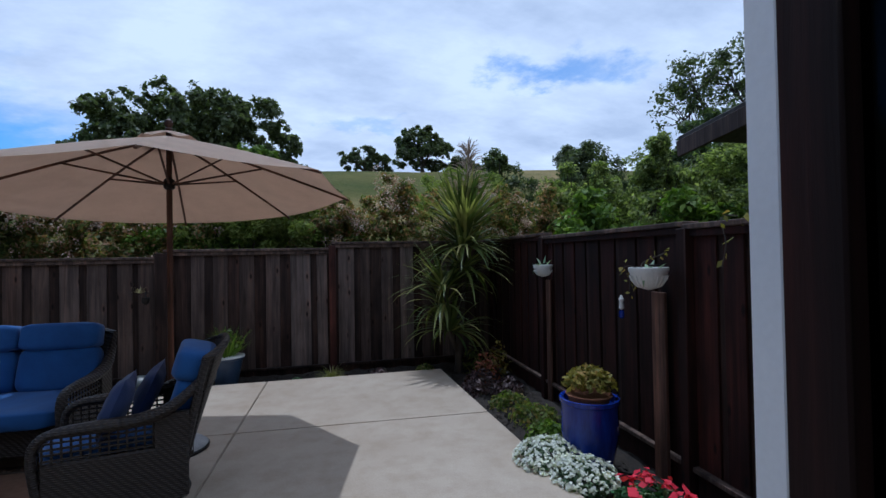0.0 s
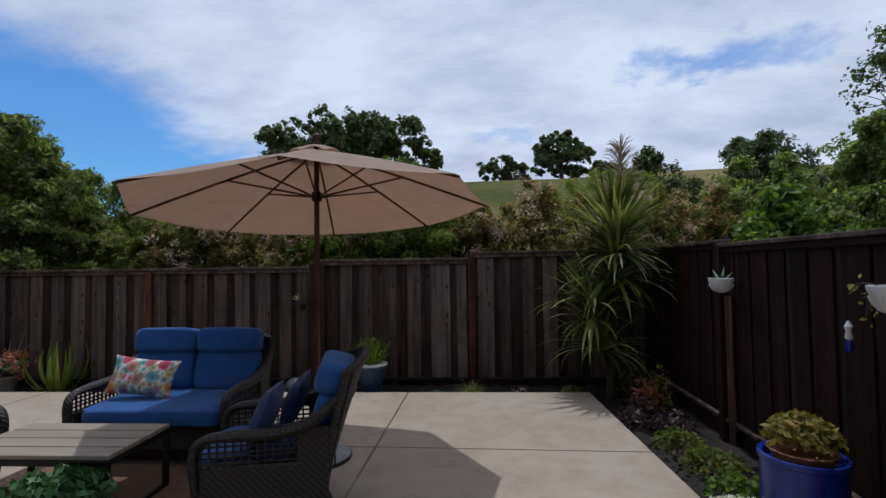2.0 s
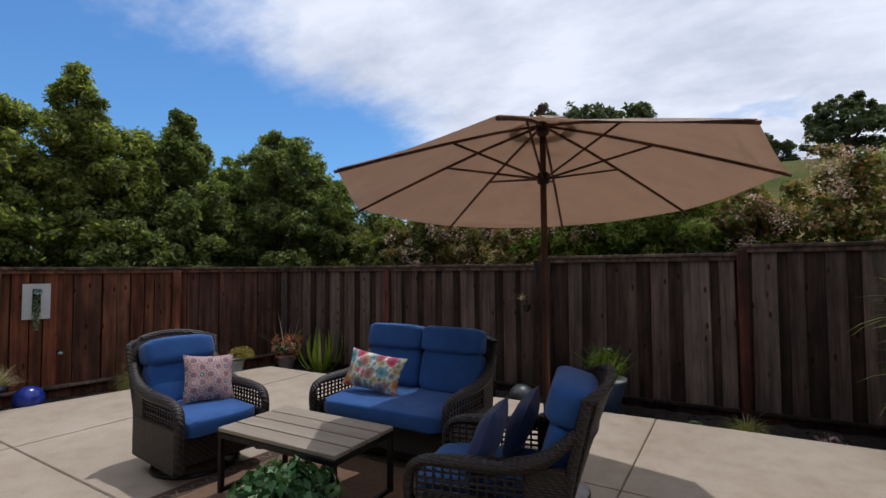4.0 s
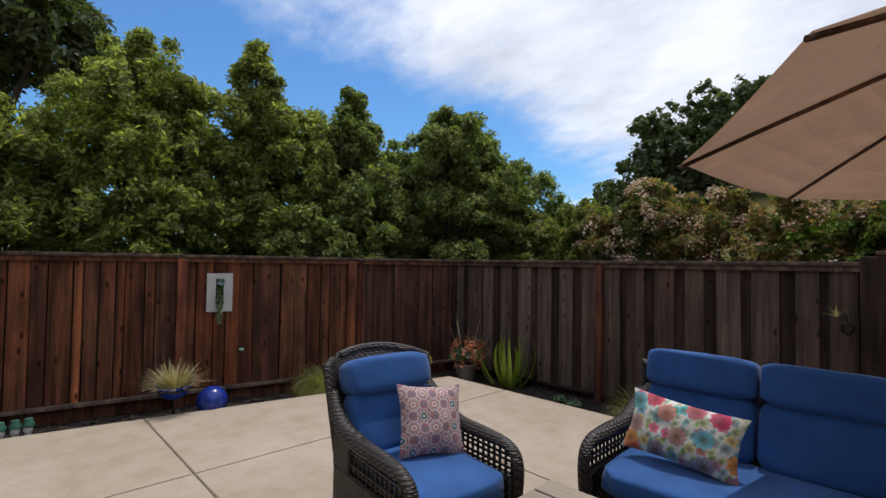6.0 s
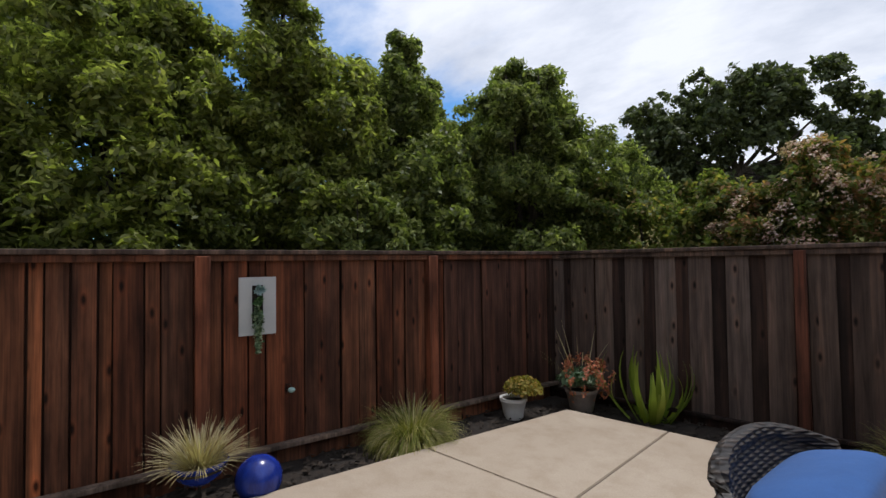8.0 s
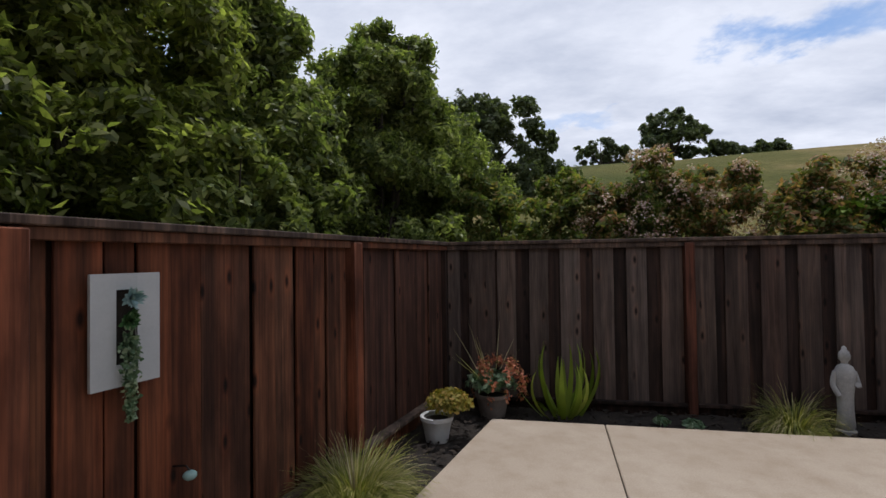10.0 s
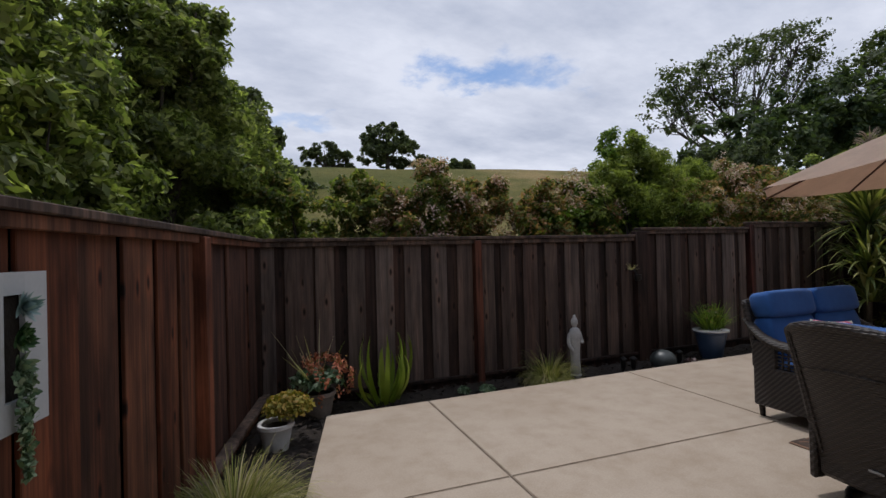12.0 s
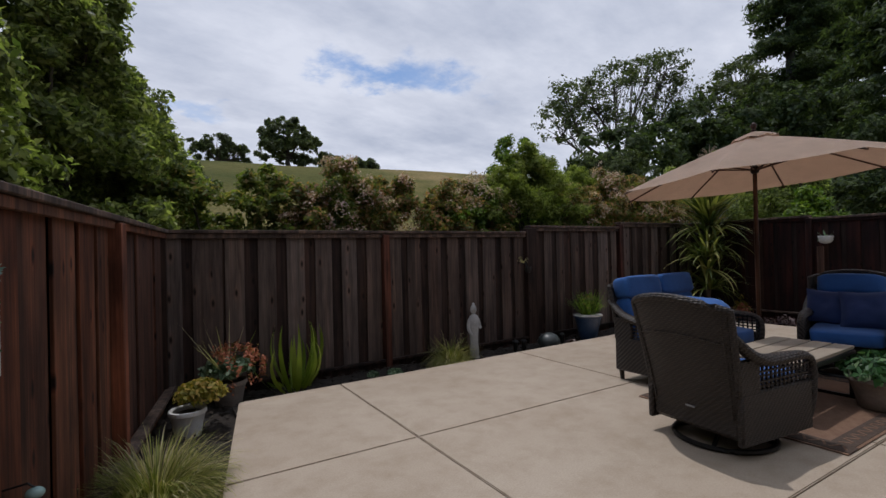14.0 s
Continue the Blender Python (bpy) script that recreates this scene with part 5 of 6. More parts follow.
def rug():
    r = thing("rug", pose(-1.95, 3.75, 0.004, 0, 0, 0), "brown woven outdoor rug with a darker patterned border", "rug")
    tan = plain("tan_weave", (0.155, 0.085, 0.052), (0.21, 0.125, 0.08), 20, 0.95, 0.5, 220)
    edge = plain("brown_border_weave", (0.055, 0.036, 0.027), (0.085, 0.058, 0.042), 20, 0.95, 0.5, 220)
    part("field", box_bm((0, 0, 0.003), (2.05, 1.5, 0.006), 0.002), tan, r)
    for sx in (-1, 1):
        part("border", box_bm((sx * 0.93, 0, 0.0065), (0.14, 1.5, 0.005), 0.001), edge, r)
        part("border", box_bm((0, sx * 0.665, 0.0065), (1.72, 0.13, 0.005), 0.001), edge, r)
    for k in range(26):
        for sx in (-1, 1):
            part("motif", box_bm((sx * 0.93, -0.7 + k * 0.056, 0.0095), (0.075, 0.016, 0.003), 0.0, Matrix.Rotation(0.5 * (-1) ** k, 3, "Z")), tan, r, smooth=False)
    for k in range(30):
        for sx in (-1, 1):
            part("motif", box_bm((-0.82 + k * 0.056, sx * 0.665, 0.0095), (0.016, 0.07, 0.003), 0.0, Matrix.Rotation(0.5 * (-1) ** k, 3, "Z")), tan, r, smooth=False)


rug()

# ---- umbrella ----


def umbrella():
    cx, cy = -0.67, 4.57
    u = thing("patio_umbrella", pose(cx, cy, 0), "open sand-coloured market umbrella on a dark wooden pole", "umbrella")
    R, phi, zr = 1.487, 0.999, 2.092
    apex = 0.505
    tiltm = Matrix(((1, 0, 0, 0), (0, 1, 0, 0), (0.043, -0.067, 1, 0), (0, 0, 0, 1)))
    top = lambda r, a, sag=0.0: tiltm @ Vector((r * math.cos(a), r * math.sin(a), apex * (1 - (r / R) ** 1.12) - sag)) + Vector((0, 0, zr))
    # eight cloth panels, sagging a little between the ribs
    for k in range(8):
        bm = bmesh.new()
        a0 = phi + k * math.pi / 4
        nu, nv = 8, 10
        g = {}
        for j in range(nv + 1):
            for i in range(nu + 1):
                r = 0.17 + (R - 0.17) * j / nv
                w = i / nu
                a = a0 + w * math.pi / 4
                chord = math.cos(math.pi / 8) / math.cos((w - 0.5) * math.pi / 4)
                q = top(r * chord, a)
                flat = top(r, a0).lerp(top(r, a0 + math.pi / 4), w)
                q.z = flat.z - 0.02 * math.sin(math.pi * w) * (j / nv)
                g[i, j] = bm.verts.new(q)
        for j in range(nv):
            for i in range(nu):
                bm.faces.new((g[i, j], g[i, j + 1], g[i + 1, j + 1], g[i + 1, j]))
        r = bmesh.ops.solidify(bm, geom=bm.faces[:], thickness=0.003)
        bmesh.ops.recalc_face_normals(bm, faces=bm.faces[:])
        part("canopy_panel", bm, CANVAS, u)
    # vent flounce on top
    bm = bmesh.new()
    seg = 32
    rings = []
    for j, (r, dz) in enumerate([(0.02, 0.05), (0.12, 0.045), (0.24, 0.02)]):
        rings.append([bm.verts.new(top(r, phi + 2 * math.pi * i / seg) + Vector((0, 0, dz + (0.012 * math.cos(8 * 2 * math.pi * i / seg) if j == 2 else 0)))) for i in range(seg)])
    for a, b in zip(rings, rings[1:]):
        for i in range(seg):
            bm.faces.new((a[i], b[i], b[(i + 1) % seg], a[(i + 1) % seg]))
    bmesh.ops.solidify(bm, geom=bm.faces[:], thickness=0.003)
    part("vent_cap", bm, CANVAS, u)
    hub = Vector((0, 0, 2.2))
    for k in range(8):
        a = phi + k * math.pi / 4
        pts = [top(r, a) + Vector((0, 0, -0.016)) for r in (0.03, 0.4, 0.8, 1.2, R + 0.015)]
        rib = part("rib", tube_bm(pts, 0.0105, 6), POLE_WOOD, u)
        part("strut", tube_bm([hub + Vector((0.035 * math.cos(a), 0.035 * math.sin(a), 0)), top(0.72, a) + Vector((0, 0, -0.024))], 0.0085, 6), POLE_WOOD, rib)
    part("hub", lathe_bm([(0.02, 2.15), (0.042, 2.165), (0.046, 2.2), (0.04, 2.235), (0.022, 2.25)], 16), BLACK_METAL, u)
    part("crown_hub", lathe_bm([(0.022, 2.5), (0.05, 2.53), (0.05, 2.59), (0.02, 2.61)], 16), POLE_WOOD, u)
    part("pole", lathe_bm([(0.024, 0.05), (0.024, 1.28), (0.026, 1.29), (0.026, 1.36), (0.023, 1.37), (0.022, 2.66)], 16), POLE_WOOD, u)
    part("finial", lathe_bm([(0.012, 2.64), (0.03, 2.66), (0.02, 2.675), (0.034, 2.70), (0.03, 2.73), (0.006, 2.75)], 16), POLE_WOOD, u)
    base = part("base", lathe_bm([(0.27, 0.0), (0.275, 0.03), (0.25, 0.05), (0.12, 0.085), (0.05, 0.1), (0.035, 0.12)], 32), GREY_STONE, u, "round grey weighted base")
    part("sleeve", lathe_bm([(0.034, 0.1), (0.034, 0.4), (0.03, 0.41)], 16), BLACK_METAL, base)
    part("base_rim", lathe_bm([(0.282, 0.0), (0.285, 0.02), (0.277, 0.028)], 32), BLACK_METAL, base)


umbrella()

# ---- pots and plants ----
_pr = np.random.default_rng(77)


def foliage_ball(r, n, leaf, rng, z, squash=0.8, up=0.4):
    d = unit(rng.normal(size=(n, 3)))
    d[:, 2] = np.abs(d[:, 2]) * 1.0 - 0.15
    pos = d * (r * rng.uniform(0.5, 1.05, n))[:, None] * np.array([1, 1, squash]) + np.array([0, 0, z])
    return leaf_cards("foliage", pos, d, leaf, rng, 0.5, up)


def potted(name, m, label, profile, pot_mat, category="potted plant", group=""):
    p = thing(name, m, label, category, group)
    pot = part("pot", lathe_bm(profile, 32), pot_mat, p)
    zt = max(z for r, z in profile)
    rr = min(r for r, z in profile if z > zt * 0.85)
    part("soil", lathe_bm([(rr * 0.98, zt - 0.05), (rr * 0.98, zt - 0.035), (0.01, zt - 0.03)], 20), SOIL, p)
    return p, zt


def pot_profile(r0, r1, h, lip=0.015, wall=0.02, belly=0.0):
    return [(r0 * 0.92, 0), (r0, 0.01), (r0 + (r1 - r0) * 0.5 + belly, h * 0.5), (r1, h - 0.04), (r1 + lip, h - 0.03), (r1 + lip, h), (r1 + lip - wall * 0.6, h + 0.004), (r1 - wall, h - 0.005), (r1 - wall, h - 0.06), (0.005, h - 0.06)]


# cobalt pot with a saucer-topped succulent, beside the maroon fence
p, zt = potted("potted_plant", pose(2.60, 3.66, -0.09), "tall glossy cobalt blue pot with a yellow-green succulent", pot_profile(0.165, 0.215, 0.54, 0.012, 0.02, 0.03), COBALT)
part("inner_pot", lathe_bm([(0.14, 0.48), (0.17, 0.56), (0.18, 0.565), (0.165, 0.57), (0.15, 0.54), (0.01, 0.54)], 24), plain("terracotta", (0.24, 0.10, 0.05), (0.33, 0.15, 0.08), 9, 0.85, 0.3), p)
link_mesh("foliage", foliage_ball(0.19, 900, 0.028, _pr, 0.64, 0.8), YELLOW_LEAF, p)

# pot by the back fence with feathery plant
p, zt = potted("potted_plant", pose(-0.80, 7.0, -0.115), "blue-grey glazed pot with a pale rim and feathery green plant", pot_profile(0.13, 0.20, 0.40, 0.02), plain("slate_blue_glaze", (0.03, 0.055, 0.11), (0.055, 0.09, 0.16), 7, 0.3, 0.1))
part("rim", lathe_bm([(0.212, 0.388), (0.224, 0.39), (0.225, 0.406), (0.205, 0.41)], 32), WHITE_POT, p)
link_mesh("leaves", blades("leaves", 170, 0.46, 0.012, _pr, 0.85, 0.5, 0.1, 0.36), LEAF_BRIGHT, p)
link_mesh("foliage", foliage_ball(0.22, 200, 0.028, _pr, 0.56, 1.0), LEAF_HEDGE, p)

# corner: white pot, clay pot
p, zt = potted("potted_plant", pose(-6.43, 6.17, -0.12), "white plastic pot with a yellow-green succulent", pot_profile(0.095, 0.13, 0.23, 0.012), WHITE_POT)
link_mesh("foliage", foliage_ball(0.2, 1300, 0.022, _pr, 0.32, 0.75), YELLOW_LEAF, p, m=pose(0.1, 0.03, 0.0))
p, zt = potted("potted_plant", pose(-6.04, 6.86, -0.11), "grey clay pot with red-tipped paddle succulents", pot_profile(0.12, 0.16, 0.24, 0.012), TERRA)
link_mesh("foliage", foliage_ball(0.25, 460, 0.042, _pr, 0.33, 0.6), SUCCULENT, p)
_d = unit(_pr.normal(size=(46, 3)) + np.array([0.25, 0, 1.0]))
_tips = np.repeat(_d * np.array([0.3, 0.3, 0.2]) + np.array([0.04, 0, 0.36]), 16, 0) + _pr.normal(size=(46 * 16, 3)) * np.array([0.014, 0.014, 0.028])
link_mesh("red_leaves", leaf_cards("red_leaves", _tips, np.repeat(_d, 16, 0), 0.02, _pr, 0.5, 0.2), RED_TIPS, p, "coral red leaf tips")
link_mesh("stalks", blades("stalks", 11, 0.66, 0.012, _pr, 0.9, 0.1, 0.1, 0.3), BLADE_PALE, p)
# pale tuft in a dark blue pot on a stake, blue globe
p, zt = potted("potted_plant", pose(-6.72, 3.24, 0.12), "dark blue bowl of pale dry grass on a thin stake", [(0.03, 0), (0.07, 0.012), (0.13, 0.06), (0.165, 0.13), (0.175, 0.14), (0.165, 0.15), (0.145, 0.12), (0.01, 0.1)], COBALT)
part("stake", tube_bm([(0, 0, -0.23), (0, 0, 0.01)], 0.011, 8), BLACK_METAL, p, "thin dark metal stake")
link_mesh("leaves", blades("leaves", 520, 0.31, 0.006, _pr, 1.25, 0.4, 0.09, 0.11), BLADE_PALE, p)
t = tagged(part("gazing_ball", lathe_bm([(0.05, 0), (0.06, 0.02)] + [(0.155 * math.sin(a), 0.165 - 0.155 * math.cos(a)) for a in np.linspace(0.4, math.pi - 0.02, 16)], 32), COBALT), "glossy cobalt blue ceramic ball on the mulch", "garden ornament")
t.matrix_basis = pose(-6.67, 3.60, -0.11)


def grass_clump(x, y, r, h, n, mat, label, z=-0.1):
    g = thing("grass_clump", pose(x, y, z), label, "grass", "ornamental grass clumps")
    link_mesh("leaves", blades("leaves", n, h, 0.0045, _pr, 1.5, 2.3, r * 0.45, 0, 7), mat, g)
    link_mesh("dry_leaves", blades("dry_leaves", n // 9, h * 1.03, 0.005, _pr, 1.2, 1.6, r * 0.45, 0, 7), BLADE_PALE, g, "pale dry blades")
    return g


grass_clump(-6.66, 4.98, 0.44, 0.47, 5200, BLADE, "rounded clump of fine green and gold ornamental grass")
grass_clump(-3.46, 6.86, 0.27, 0.46, 1500, BLADE, "arching clump of green ornamental grass beside the statue")
grass_clump(0.55, 6.92, 0.18, 0.26, 420, BLADE, "small tuft of ornamental grass in the mulch")

s = thing("sword_plant", pose(-5.36, 6.99, -0.12), "yellow-green upright sword-leaved plant in the mulch", "plant")
link_mesh("leaves", blades("leaves", 30, 0.74, 0.065, _pr, 1.05, -0.75, 0.2, 0, 8), SANSEV, s)


def palm_lily():
    y = thing("palm_lily", pose(2.30, 6.84, -0.1), "tall palm lily with spiky sword leaves and a dry plume", "plant")
    part("trunk", tube_bm(smooth_path([(0, 0, 0), (0.05, 0.02, 0.7), (0.10, 0.0, 1.4), (0.14, 0.02, 2.15)], 4), [0.055] * 9 + [0.04] * 4, 10), BARK, y)
    part("side_stem", tube_bm(smooth_path([(0, 0, 0.3), (-0.16, -0.1, 0.7), (-0.2, -0.15, 1.22)], 4), 0.035, 8), BARK, y)
    for (x, yy, z, n, L, sp, dr) in [(0.14, 0.02, 2.02, 190, 0.98, 1.25, 0.25), (0.13, 0.0, 1.82, 150, 0.95, 1.75, 0.25), (0.1, 0.0, 1.5, 80, 0.85, 2.1, 0.35), (-0.2, -0.15, 1.22, 70, 0.85, 1.5, 0.35), (-0.22, -0.14, 1.0, 46, 0.8, 2.0, 0.4), (-0.12, -0.12, 0.62, 70, 0.78, 1.7, 0.55), (0.1, 0, 2.15, 34, 0.85, 0.6, 0.1)]:
        link_mesh("leaf_head", blades("leaf_head", n, L, 0.05, _pr, sp, dr, 0.05, 0, 6), SWORD, y, m=pose(x, yy, z))
    part("flower_stalk", tube_bm([(0.15, 0.02, 2.3), (0.2, 0.02, 2.8), (0.24, 0.02, 3.38)], [0.014, 0.01, 0.003], 6), PLUME_STEM, y)
    bm = bmesh.new()
    rr = random.Random(6)
    for k in range(150):
        z = 2.42 + 0.75 * rr.random()
        a = rr.uniform(0, 6.28)
        L = 0.34 * (3.4 - z) / 0.9 + 0.05
        x0 = 0.15 + (z - 2.3) * 0.085
        tube(bm, [(x0, 0.02, z), (x0 + L * 0.6 * math.cos(a), 0.02 + L * 0.6 * math.sin(a), z + 0.14), (x0 + L * math.cos(a), 0.02 + L * math.sin(a), z + 0.16)], [0.006, 0.005, 0.002], 4)
    part("plume", bm, PLUME, y)


PLUME_STEM = plain("dry_stem", (0.3, 0.22, 0.15), (0.42, 0.32, 0.24), 9, 0.9, 0.3)
palm_lily()

# low planting in the east bed
def mound(name, x, y, r, h, n, leaf, mat, label, flower=None, fn=0, fs=0.02, z=-0.09):
    g = thing(name, pose(x, y, z), label, "plant", "low bedding plants")
    link_mesh("foliage", foliage_ball(r, n, leaf, _pr, 0.02, h / r), mat, g)
    if flower:
        d = unit(_pr.normal(size=(fn, 3)))
        d[:, 2] = np.abs(d[:, 2])
        pos = d * r * np.array([1.02, 1.02, h / r * 1.08]) + np.array([0, 0, 0.03])
        k = 5
        pos = np.repeat(pos, k, 0) + _pr.normal(size=(fn * k, 3)) * fs * 0.6
        link_mesh("blossom", leaf_cards("blossom", pos, np.repeat(d, k, 0), fs, _pr, 0.8, 1.2), flower, g)
    return g


mound("alyssum", 2.26, 3.64, 0.27, 0.14, 900, 0.02, SUCCULENT, "mound of tiny white flowers spilling over the slab edge", PETAL_WHITE, 420, 0.012, -0.03)
mound("alyssum", 2.36, 3.30, 0.22, 0.13, 700, 0.02, SUCCULENT, "mound of tiny white flowers spilling over the slab edge", PETAL_WHITE, 260, 0.012, -0.03)
mound("impatiens", 2.5, 2.78, 0.26, 0.22, 700, 0.035, IVY, "coral red flowering bedding plant with green leaves", PETAL_RED, 26, 0.032, -0.05)
mound("impatiens", 2.7, 2.35, 0.24, 0.2, 600, 0.035, IVY, "coral red flowering bedding plant with green leaves", PETAL_RED, 18, 0.032)
for x, y, r, h, mat, lab in [(2.38, 6.2, 0.22, 0.2, PURPLE_LEAF, "low bronze-leaved bedding plant"), (2.2, 5.85, 0.2, 0.17, PURPLE_LEAF, "low bronze-leaved bedding plant"), (2.55, 5.7, 0.22, 0.2, PURPLE_LEAF, "low bronze-leaved bedding plant"), (2.42, 5.2, 0.24, 0.16, LEAF_HEDGE, "low green bedding plant"), (2.5, 4.7, 0.26, 0.17, LEAF_HEDGE, "low green bedding plant"), (2.45, 4.25, 0.22, 0.15, LEAF_BRIGHT, "low green bedding plant"), (1.75, 6.85, 0.16, 0.14, LEAF_HEDGE, "low green bedding plant"), (1.2, 6.95, 0.12, 0.08, PURPLE_LEAF, "low bronze-leaved bedding plant"), (-4.5, 6.9, 0.07, 0.05, SUCCULENT, "small rosette succulent in the mulch"), (-4.25, 6.85, 0.09, 0.06, SUCCULENT, "small rosette succulent in the mulch"), (-1.35, 6.8, 0.1, 0.06, PURPLE_LEAF, "small rosette succulent in the mulch"), (0.1, 6.85, 0.09, 0.05, SUCCULENT, "small rosette succulent in the mulch"), (2.45, 6.75, 0.2, 0.5, LEAF_HEDGE, "upright green plant in the fence corner"), (2.5, 6.35, 0.2, 0.42, RED_TIPS, "red-tipped leafy shrub near the palm lily"), (2.72, 6.5, 0.17, 0.55, YELLOW_LEAF, "yellow-green leafy shrub near the palm lily")]:
    mound("bedding_plant", x + (0.08 if x > 1.5 else 0), y, r, h, int(1500 * r), 0.03, mat, lab + " beside the fence")

# ivy planter beside the table
p, zt = potted("planter", pose(-1.72, 3.17, 0.014), "round dark planter overflowing with variegated green ivy", pot_profile(0.17, 0.23, 0.25, 0.015), TERRA)
link_mesh("foliage", foliage_ball(0.30, 620, 0.04, _pr, 0.28, 0.6, 0.2), IVY, p)

# ---- things hung on the fences ----


def hanging_pot(y, z, r, label):
    h = thing("wall_planter", pose(3.0 - r * 1.0, y, z), label, "planter", "white half-round fence planters")
    bm = bmesh.new()
    lathe(bm, [(0.02, -r * 0.95), (r * 0.62, -r * 0.8), (r * 0.9, -r * 0.4), (r, 0.0), (r * 1.06, 0.012), (r * 1.06, 0.035), (r * 0.95, 0.037), (r * 0.9, 0.0), (0.01, -0.02)], 28)
    part("bowl", bm, WHITE_POT, h)
    bm = bmesh.new()
    for k in range(22):
        a = 2 * math.pi * k / 22
        tube(bm, [(r * 0.66 * math.cos(a), r * 0.66 * math.sin(a), -r * 0.76), (r * 0.93 * math.cos(a), r * 0.93 * math.sin(a), -r * 0.4), (r * 1.005 * math.cos(a), r * 1.005 * math.sin(a), -0.02)], 0.004, 4)
    part("fluting", bm, WHITE_POT, h)
    bracket = part("bracket", box_bm((r * 0.5, 0, 0.05), (r * 0.9, 0.015, 0.015), 0.002), BLACK_METAL, h)
    link_mesh("foliage", blades("foliage", 7, 0.14, 0.03, _pr, 2.3, 0.5, r * 0.6, 0.015), SUCCULENT, h)
    return h


hanging_pot(5.18, 1.41, 0.1, "small fluted white bowl planter on a fence stake")
hanging_pot(3.27, 1.42, 0.128, "large fluted white bowl planter on a fence stake")
STAKE = wood("pale_stake", [(0.12, 0.066, 0.047), (0.15, 0.084, 0.06)], 0.8, False)
for y, w, h in ((5.3, 0.1, 1.38), (3.36, 0.15, 1.38)):
    ob = tagged(part("stake", box_bm((0, 0, h / 2), (0.025, w, h), 0.004), STAKE), "pale weathered timber stake against the maroon fence", "stake", "planter stakes")
    ob.matrix_basis = pose(3.015, y, -0.11)


def chime():
    c = thing("wind_chime", pose(2.96, 3.76, 1.10), "small white and blue hanging fence ornament", "ornament")
    part("body", lathe_bm([(0.005, 0.0), (0.021, 0.014), (0.014, 0.06), (0.022, 0.085), (0.005, 0.12)], 12), WHITE_POT, c)
    part("drop", lathe_bm([(0.004, -0.075), (0.022, -0.06), (0.02, -0.01), (0.004, 0.0)], 12), COBALT, c, "cobalt blue drop")


chime()


def trailing_stem(m, ends, label, leaf, n):
    """Bare stems with a few leaves near the tips."""
    v = thing("trailing_stem", m, label, "vine", "trailing stems on the maroon fence")
    rng = np.random.default_rng(31 + n)
    pos = []
    for e in ends:
        path = smooth_path([(0, 0, 0), (-0.05, e[1] * 0.45, e[2] * 0.2 + 0.03), e], 4)
        part("stem", tube_bm(path, 0.004, 5), BARK, v)
        tips = np.array([tuple(p) for p in path[-4:]])
        pos.append(np.repeat(tips, n, 0) + rng.normal(size=(len(tips) * n, 3)) * 0.018)
    pos = np.concatenate(pos)
    link_mesh("leaves", leaf_cards("leaves", pos, np.tile([-1.0, 0, 0.3], (len(pos), 1)), leaf, rng, 0.5, 0.3), YELLOW_LEAF, v)


trailing_stem(pose(2.86, 3.33, 1.44), [(-0.02, 0.24, -0.03), (-0.04, 0.1, -0.16), (0.05, -0.2, 0.12)], "sparse succulent stems trailing from the white planter", 0.017, 3)
trailing_stem(pose(2.97, 2.36, 1.34), [(-0.06, 0.05, -0.1), (-0.05, -0.06, -0.14)], "creeper sprig hanging on the maroon fence", 0.019, 1)
trailing_stem(pose(2.97, 2.38, 0.8), [(-0.06, 0.03, -0.08), (-0.05, -0.08, -0.12)], "creeper sprig hanging on the maroon fence", 0.017, 2)


def wall_planter():
    ang = math.degrees(math.atan2(0.18, 1.0))
    w = thing("wall_garden_frame", pose(-7.14, 3.80, 0.955, 0, 0, 90 - ang), "square-edged pale grey frame with succulents trailing from its slot", "wall planter")
    W, H = 0.278, 0.45
    sw, sh = 0.085, 0.30
    sz = 0.085
    for c, s in (((-(W + sw) / 4, -0.012, H / 2), ((W - sw) / 2, 0.016, H)), (((W + sw) / 4, -0.012, H / 2), ((W - sw) / 2, 0.016, H)),
                 ((0, -0.012, sz / 2), (sw, 0.016, sz)), ((0, -0.012, (H + sz + sh) / 2), (sw, 0.016, H - sz - sh))):
        part("panel", box_bm(c, s), FRAME_GREY, w, smooth=False)
    part("box", box_bm((0, 0.012, sz + sh / 2), (sw + 0.02, 0.02, sh + 0.02)), SOIL, w)
    rng = np.random.default_rng(3)
    for i, (z, r, mat) in enumerate([(sz + 0.265, 0.042, ROSETTE), (sz + 0.17, 0.034, IVY), (sz + 0.19, 0.028, IVY), (sz + 0.1, 0.035, SUCCULENT)]):
        me = blades("rosette", 34, r * 1.25, 0.022, rng, 1.5, -0.2, 0.008, 0, 4)
        link_mesh("rosette", me, mat, w, m=pose(0.008 * (-1) ** i, -0.035, z, 90, 0, 0))
    n = 420
    u = rng.random(n)
    pos = np.stack([rng.normal(size=n) * (0.024 - 0.015 * u) - 0.004, -0.042 - 0.012 * rng.random(n), sz + 0.09 - u * 0.31], 1)
    link_mesh("trailing_stems", leaf_cards("trailing_stems", pos, np.tile([0, -1.0, 0], (n, 1)), 0.011, rng, 0.8, 0), SUCCULENT, w)


FRAME_GREY = plain("pale_grey_frame", (0.40, 0.42, 0.43), (0.47, 0.485, 0.49), 4, 0.6, 0.04, 80, speck=0.12)
ROSETTE = leafy("blue_grey_rosette", [(0.0, (0.13, 0.22, 0.26)), (1.0, (0.36, 0.48, 0.52))], 0.5, 0.1)
wall_planter()


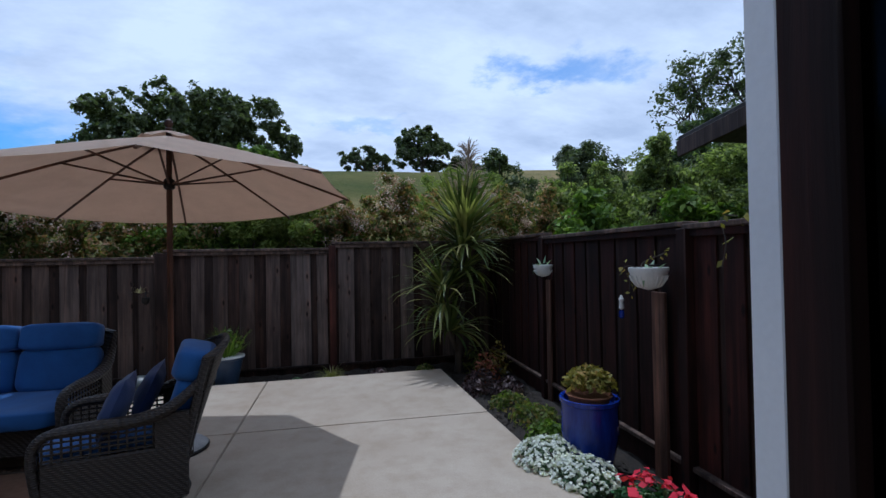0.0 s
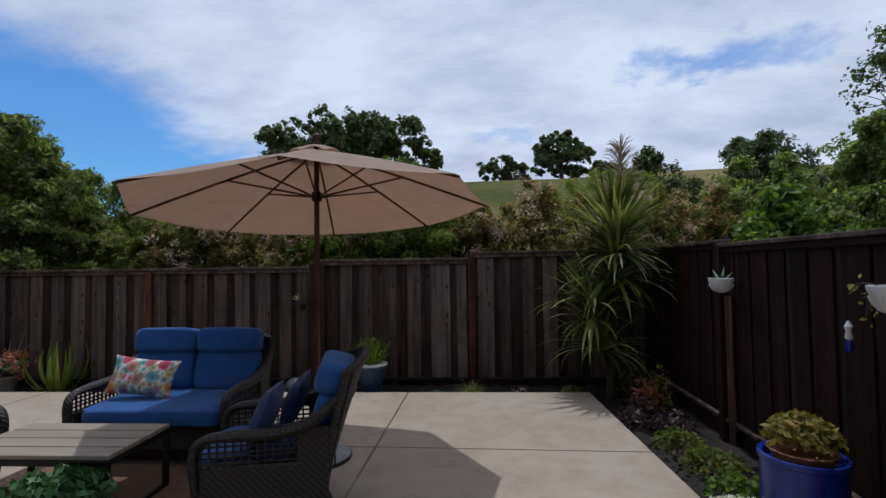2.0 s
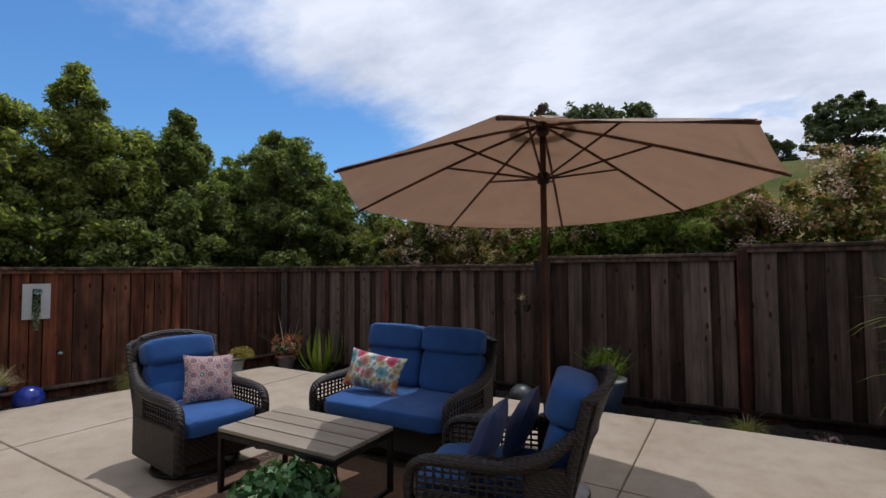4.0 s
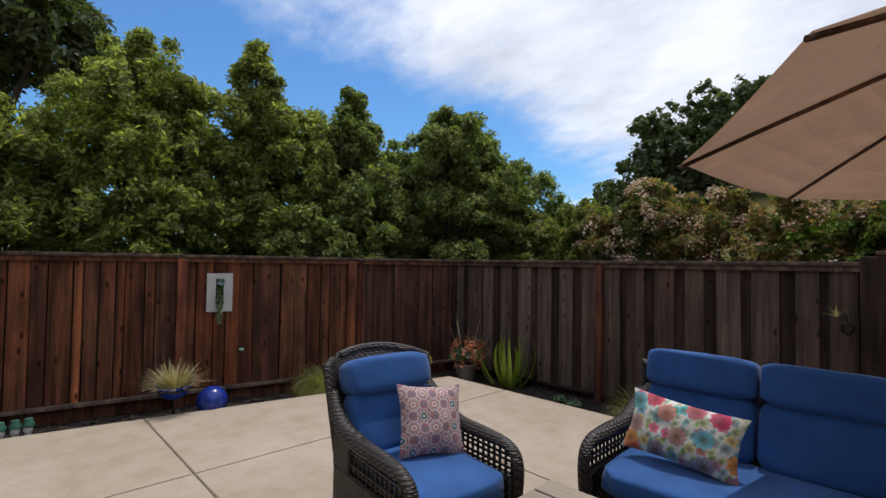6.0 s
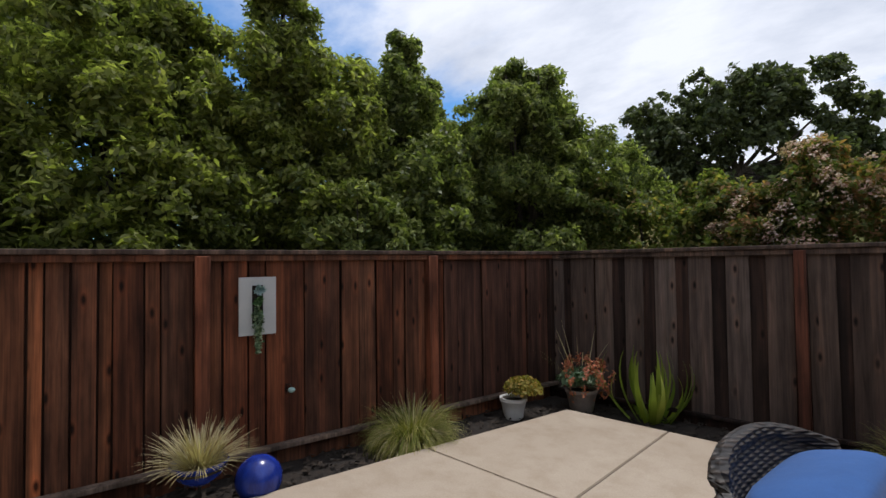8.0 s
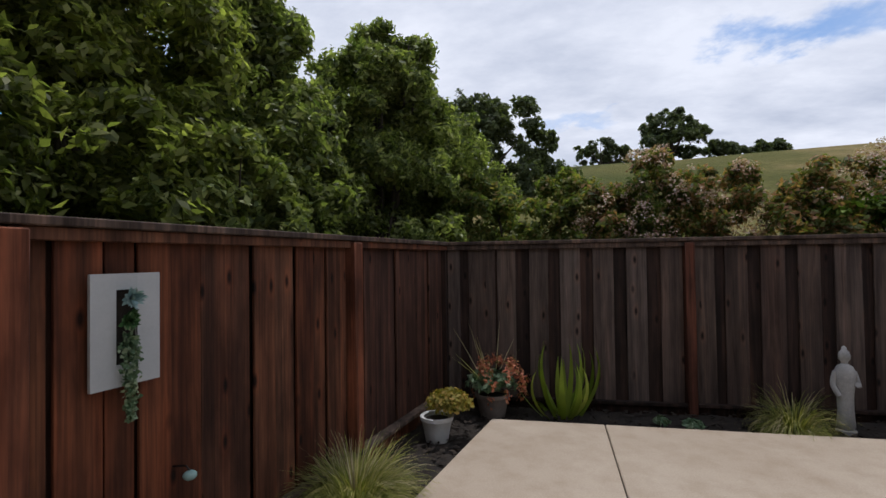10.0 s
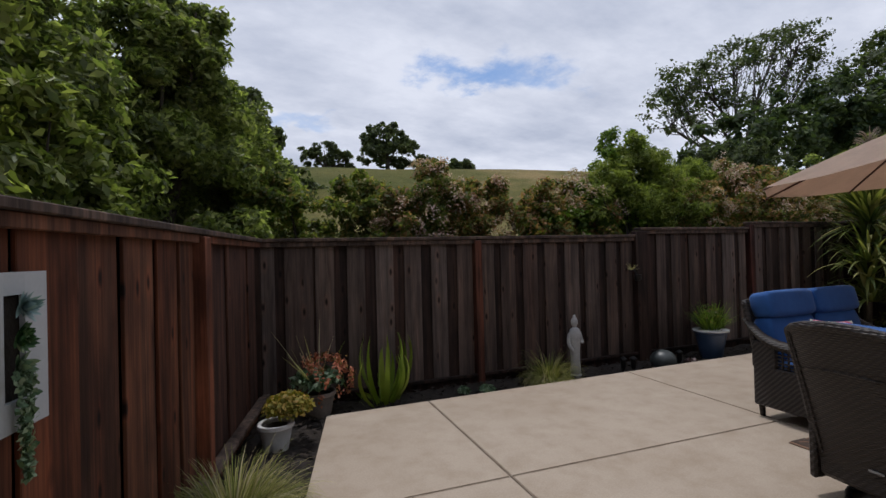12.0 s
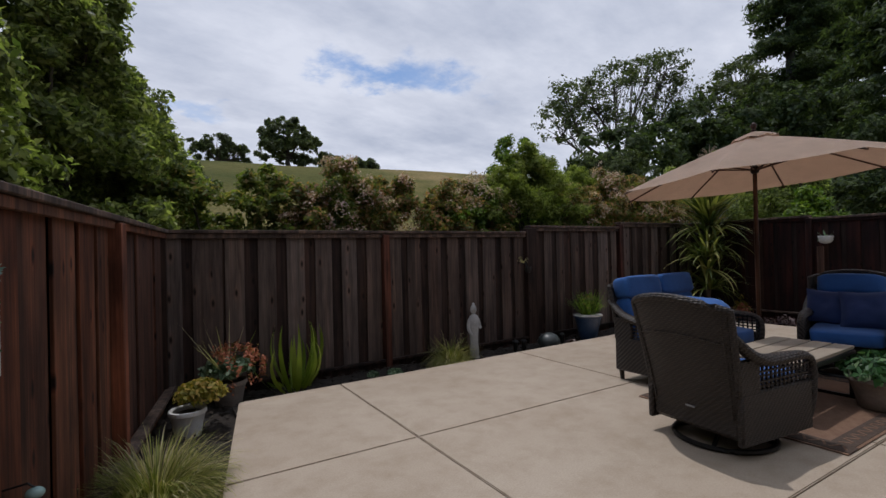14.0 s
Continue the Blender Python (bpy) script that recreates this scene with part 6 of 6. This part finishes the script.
def fence_light(x, y):
    f = thing("glass_float", pose(x, y, 0.5), "small pale green glass float hung low on the fence", "ornament")
    part("glass", lathe_bm([(0.03 * math.sin(a), -0.022 * math.cos(a)) for a in np.linspace(0.1, math.pi - 0.1, 10)], 16), plain("sea_glass", (0.20, 0.33, 0.31), (0.30, 0.44, 0.41), 8, 0.15, 0.05), f)
    part("hook", tube_bm([(-0.1, 0, 0.03), (-0.02, 0, 0.04), (0, 0, 0.02)], 0.004, 5), BLACK_METAL, f)


fence_light(-7.03, 4.03)


def statue():
    """Plain standing figure in robes."""
    prof = [(0.075, 0.0), (0.08, 0.03), (0.055, 0.035), (0.07, 0.06), (0.06, 0.2), (0.062, 0.32), (0.072, 0.42), (0.082, 0.52), (0.06, 0.575), (0.026, 0.595), (0.026, 0.61), (0.043, 0.635), (0.046, 0.665), (0.036, 0.70), (0.02, 0.715), (0.018, 0.735), (0.004, 0.75)]
    bm = lathe_bm(prof, 20)
    for v in bm.verts:
        v.co.y *= 0.72
    for sx in (-1, 1):
        tube(bm, smooth_path([(sx * 0.07, 0, 0.53), (sx * 0.095, -0.01, 0.42), (sx * 0.07, -0.05, 0.33 + 0.1 * (sx > 0))], 4), 0.021, 8)
    s = tagged(part("statue", bm, GREY_STONE), "slim pale grey stone garden figure standing in the mulch", "statue")
    s.matrix_basis = pose(-3.02, 6.97, -0.1)


statue()
# small ornaments by the back fence
b = tagged(part("stone_ball", lathe_bm([(0.16 * math.sin(a), 0.1 - 0.13 * math.cos(a)) for a in np.linspace(0.6, math.pi - 0.02, 12)], 24), plain("dark_stone", (0.03, 0.038, 0.038), (0.07, 0.08, 0.08), 9, 0.4, 0.2)), "dark rounded garden stone in the mulch", "garden ornament")
b.matrix_basis = pose(-1.78, 6.86, -0.1)


def lantern(x, y, label):
    l = thing("path_light", pose(x, y, -0.11), label, "garden light", "small path lights")
    part("stem", lathe_bm([(0.02, 0), (0.016, 0.03), (0.03, 0.05), (0.034, 0.15)], 12), BLACK_METAL, l)
    part("cap", lathe_bm([(0.048, 0.15), (0.045, 0.165), (0.01, 0.19)], 12), BLACK_METAL, l)


lantern(-2.33, 6.95, "small dark metal path light in the mulch")
lantern(-2.2, 6.92, "small dark metal path light in the mulch")
lantern(-1.42, 6.95, "small dark metal path light in the mulch")


def valve(x, y):
    v = thing("irrigation_valve", pose(x, y, -0.12), "green-capped grey irrigation valve beside the slab", "valve", "irrigation valves")
    part("pipe", lathe_bm([(0.022, 0), (0.024, 0.1), (0.034, 0.11), (0.034, 0.15)], 12), WHITE_POT, v)
    part("cap", lathe_bm([(0.042, 0.15), (0.045, 0.175), (0.03, 0.2), (0.03, 0.22), (0.012, 0.225)], 12), plain("green_plastic", (0.03, 0.12, 0.09), (0.05, 0.17, 0.12), 9, 0.5, 0.1), v)


for yy in (1.94, 2.04, 2.13):
    valve(-6.98, yy)


def fence_bird():
    f = thing("fence_ornament", pose(-1.86, 7.27, 1.08), "dark metal hanging ornament with a pale tuft on the fence", "ornament")
    part("bracket", tube_bm([(0, 0.06, 0.05), (0, -0.02, 0.06), (0.02, -0.06, 0.0)], 0.008, 6), BLACK_METAL, f)
    part("cup", lathe_bm([(0.02, -0.09), (0.045, -0.06), (0.05, 0.0), (0.042, 0.0), (0.01, -0.05)], 14, (0.02, -0.07, 0.0)), BLACK_METAL, f)
    link_mesh("leaves", blades("leaves", 26, 0.12, 0.008, _pr, 1.3, 0.4, 0.02, 0.0), BLADE_PALE, f, m=pose(-0.06, -0.05, 0.06))


fence_bird()


def vine():
    """Trailing creeper over the top of the maroon fence."""
    v = thing("vine", pose(2.97, 2.42, 1.74), "yellow-green creeper trailing over the maroon fence", "vine")
    rng = np.random.default_rng(12)
    bm = bmesh.new()
    pts = []
    for k in range(5):
        y0 = rng.uniform(-0.28, 0.28)
        L = rng.uniform(0.08, 0.3)
        path = smooth_path([(0.06, y0, 0.03), (-0.05, y0, 0.02), (-0.07, y0 + rng.uniform(-.05, .05), -L * 0.5), (-0.05, y0 + rng.uniform(-.08, .08), -L)], 4)
        tube(bm, path, 0.004, 5)
        pts += [tuple(p) for p in path[::2]]
    part("stems", bm, BARK, v)
    pos = np.array(pts) + rng.normal(size=(len(pts), 3)) * np.array([0.015, 0.03, 0.03])
    link_mesh("leaves", leaf_cards("leaves", pos, np.tile([-1.0, 0, 0], (len(pts), 1)), 0.032, rng, 0.55, 0.2), YELLOW_LEAF, v)


vine()
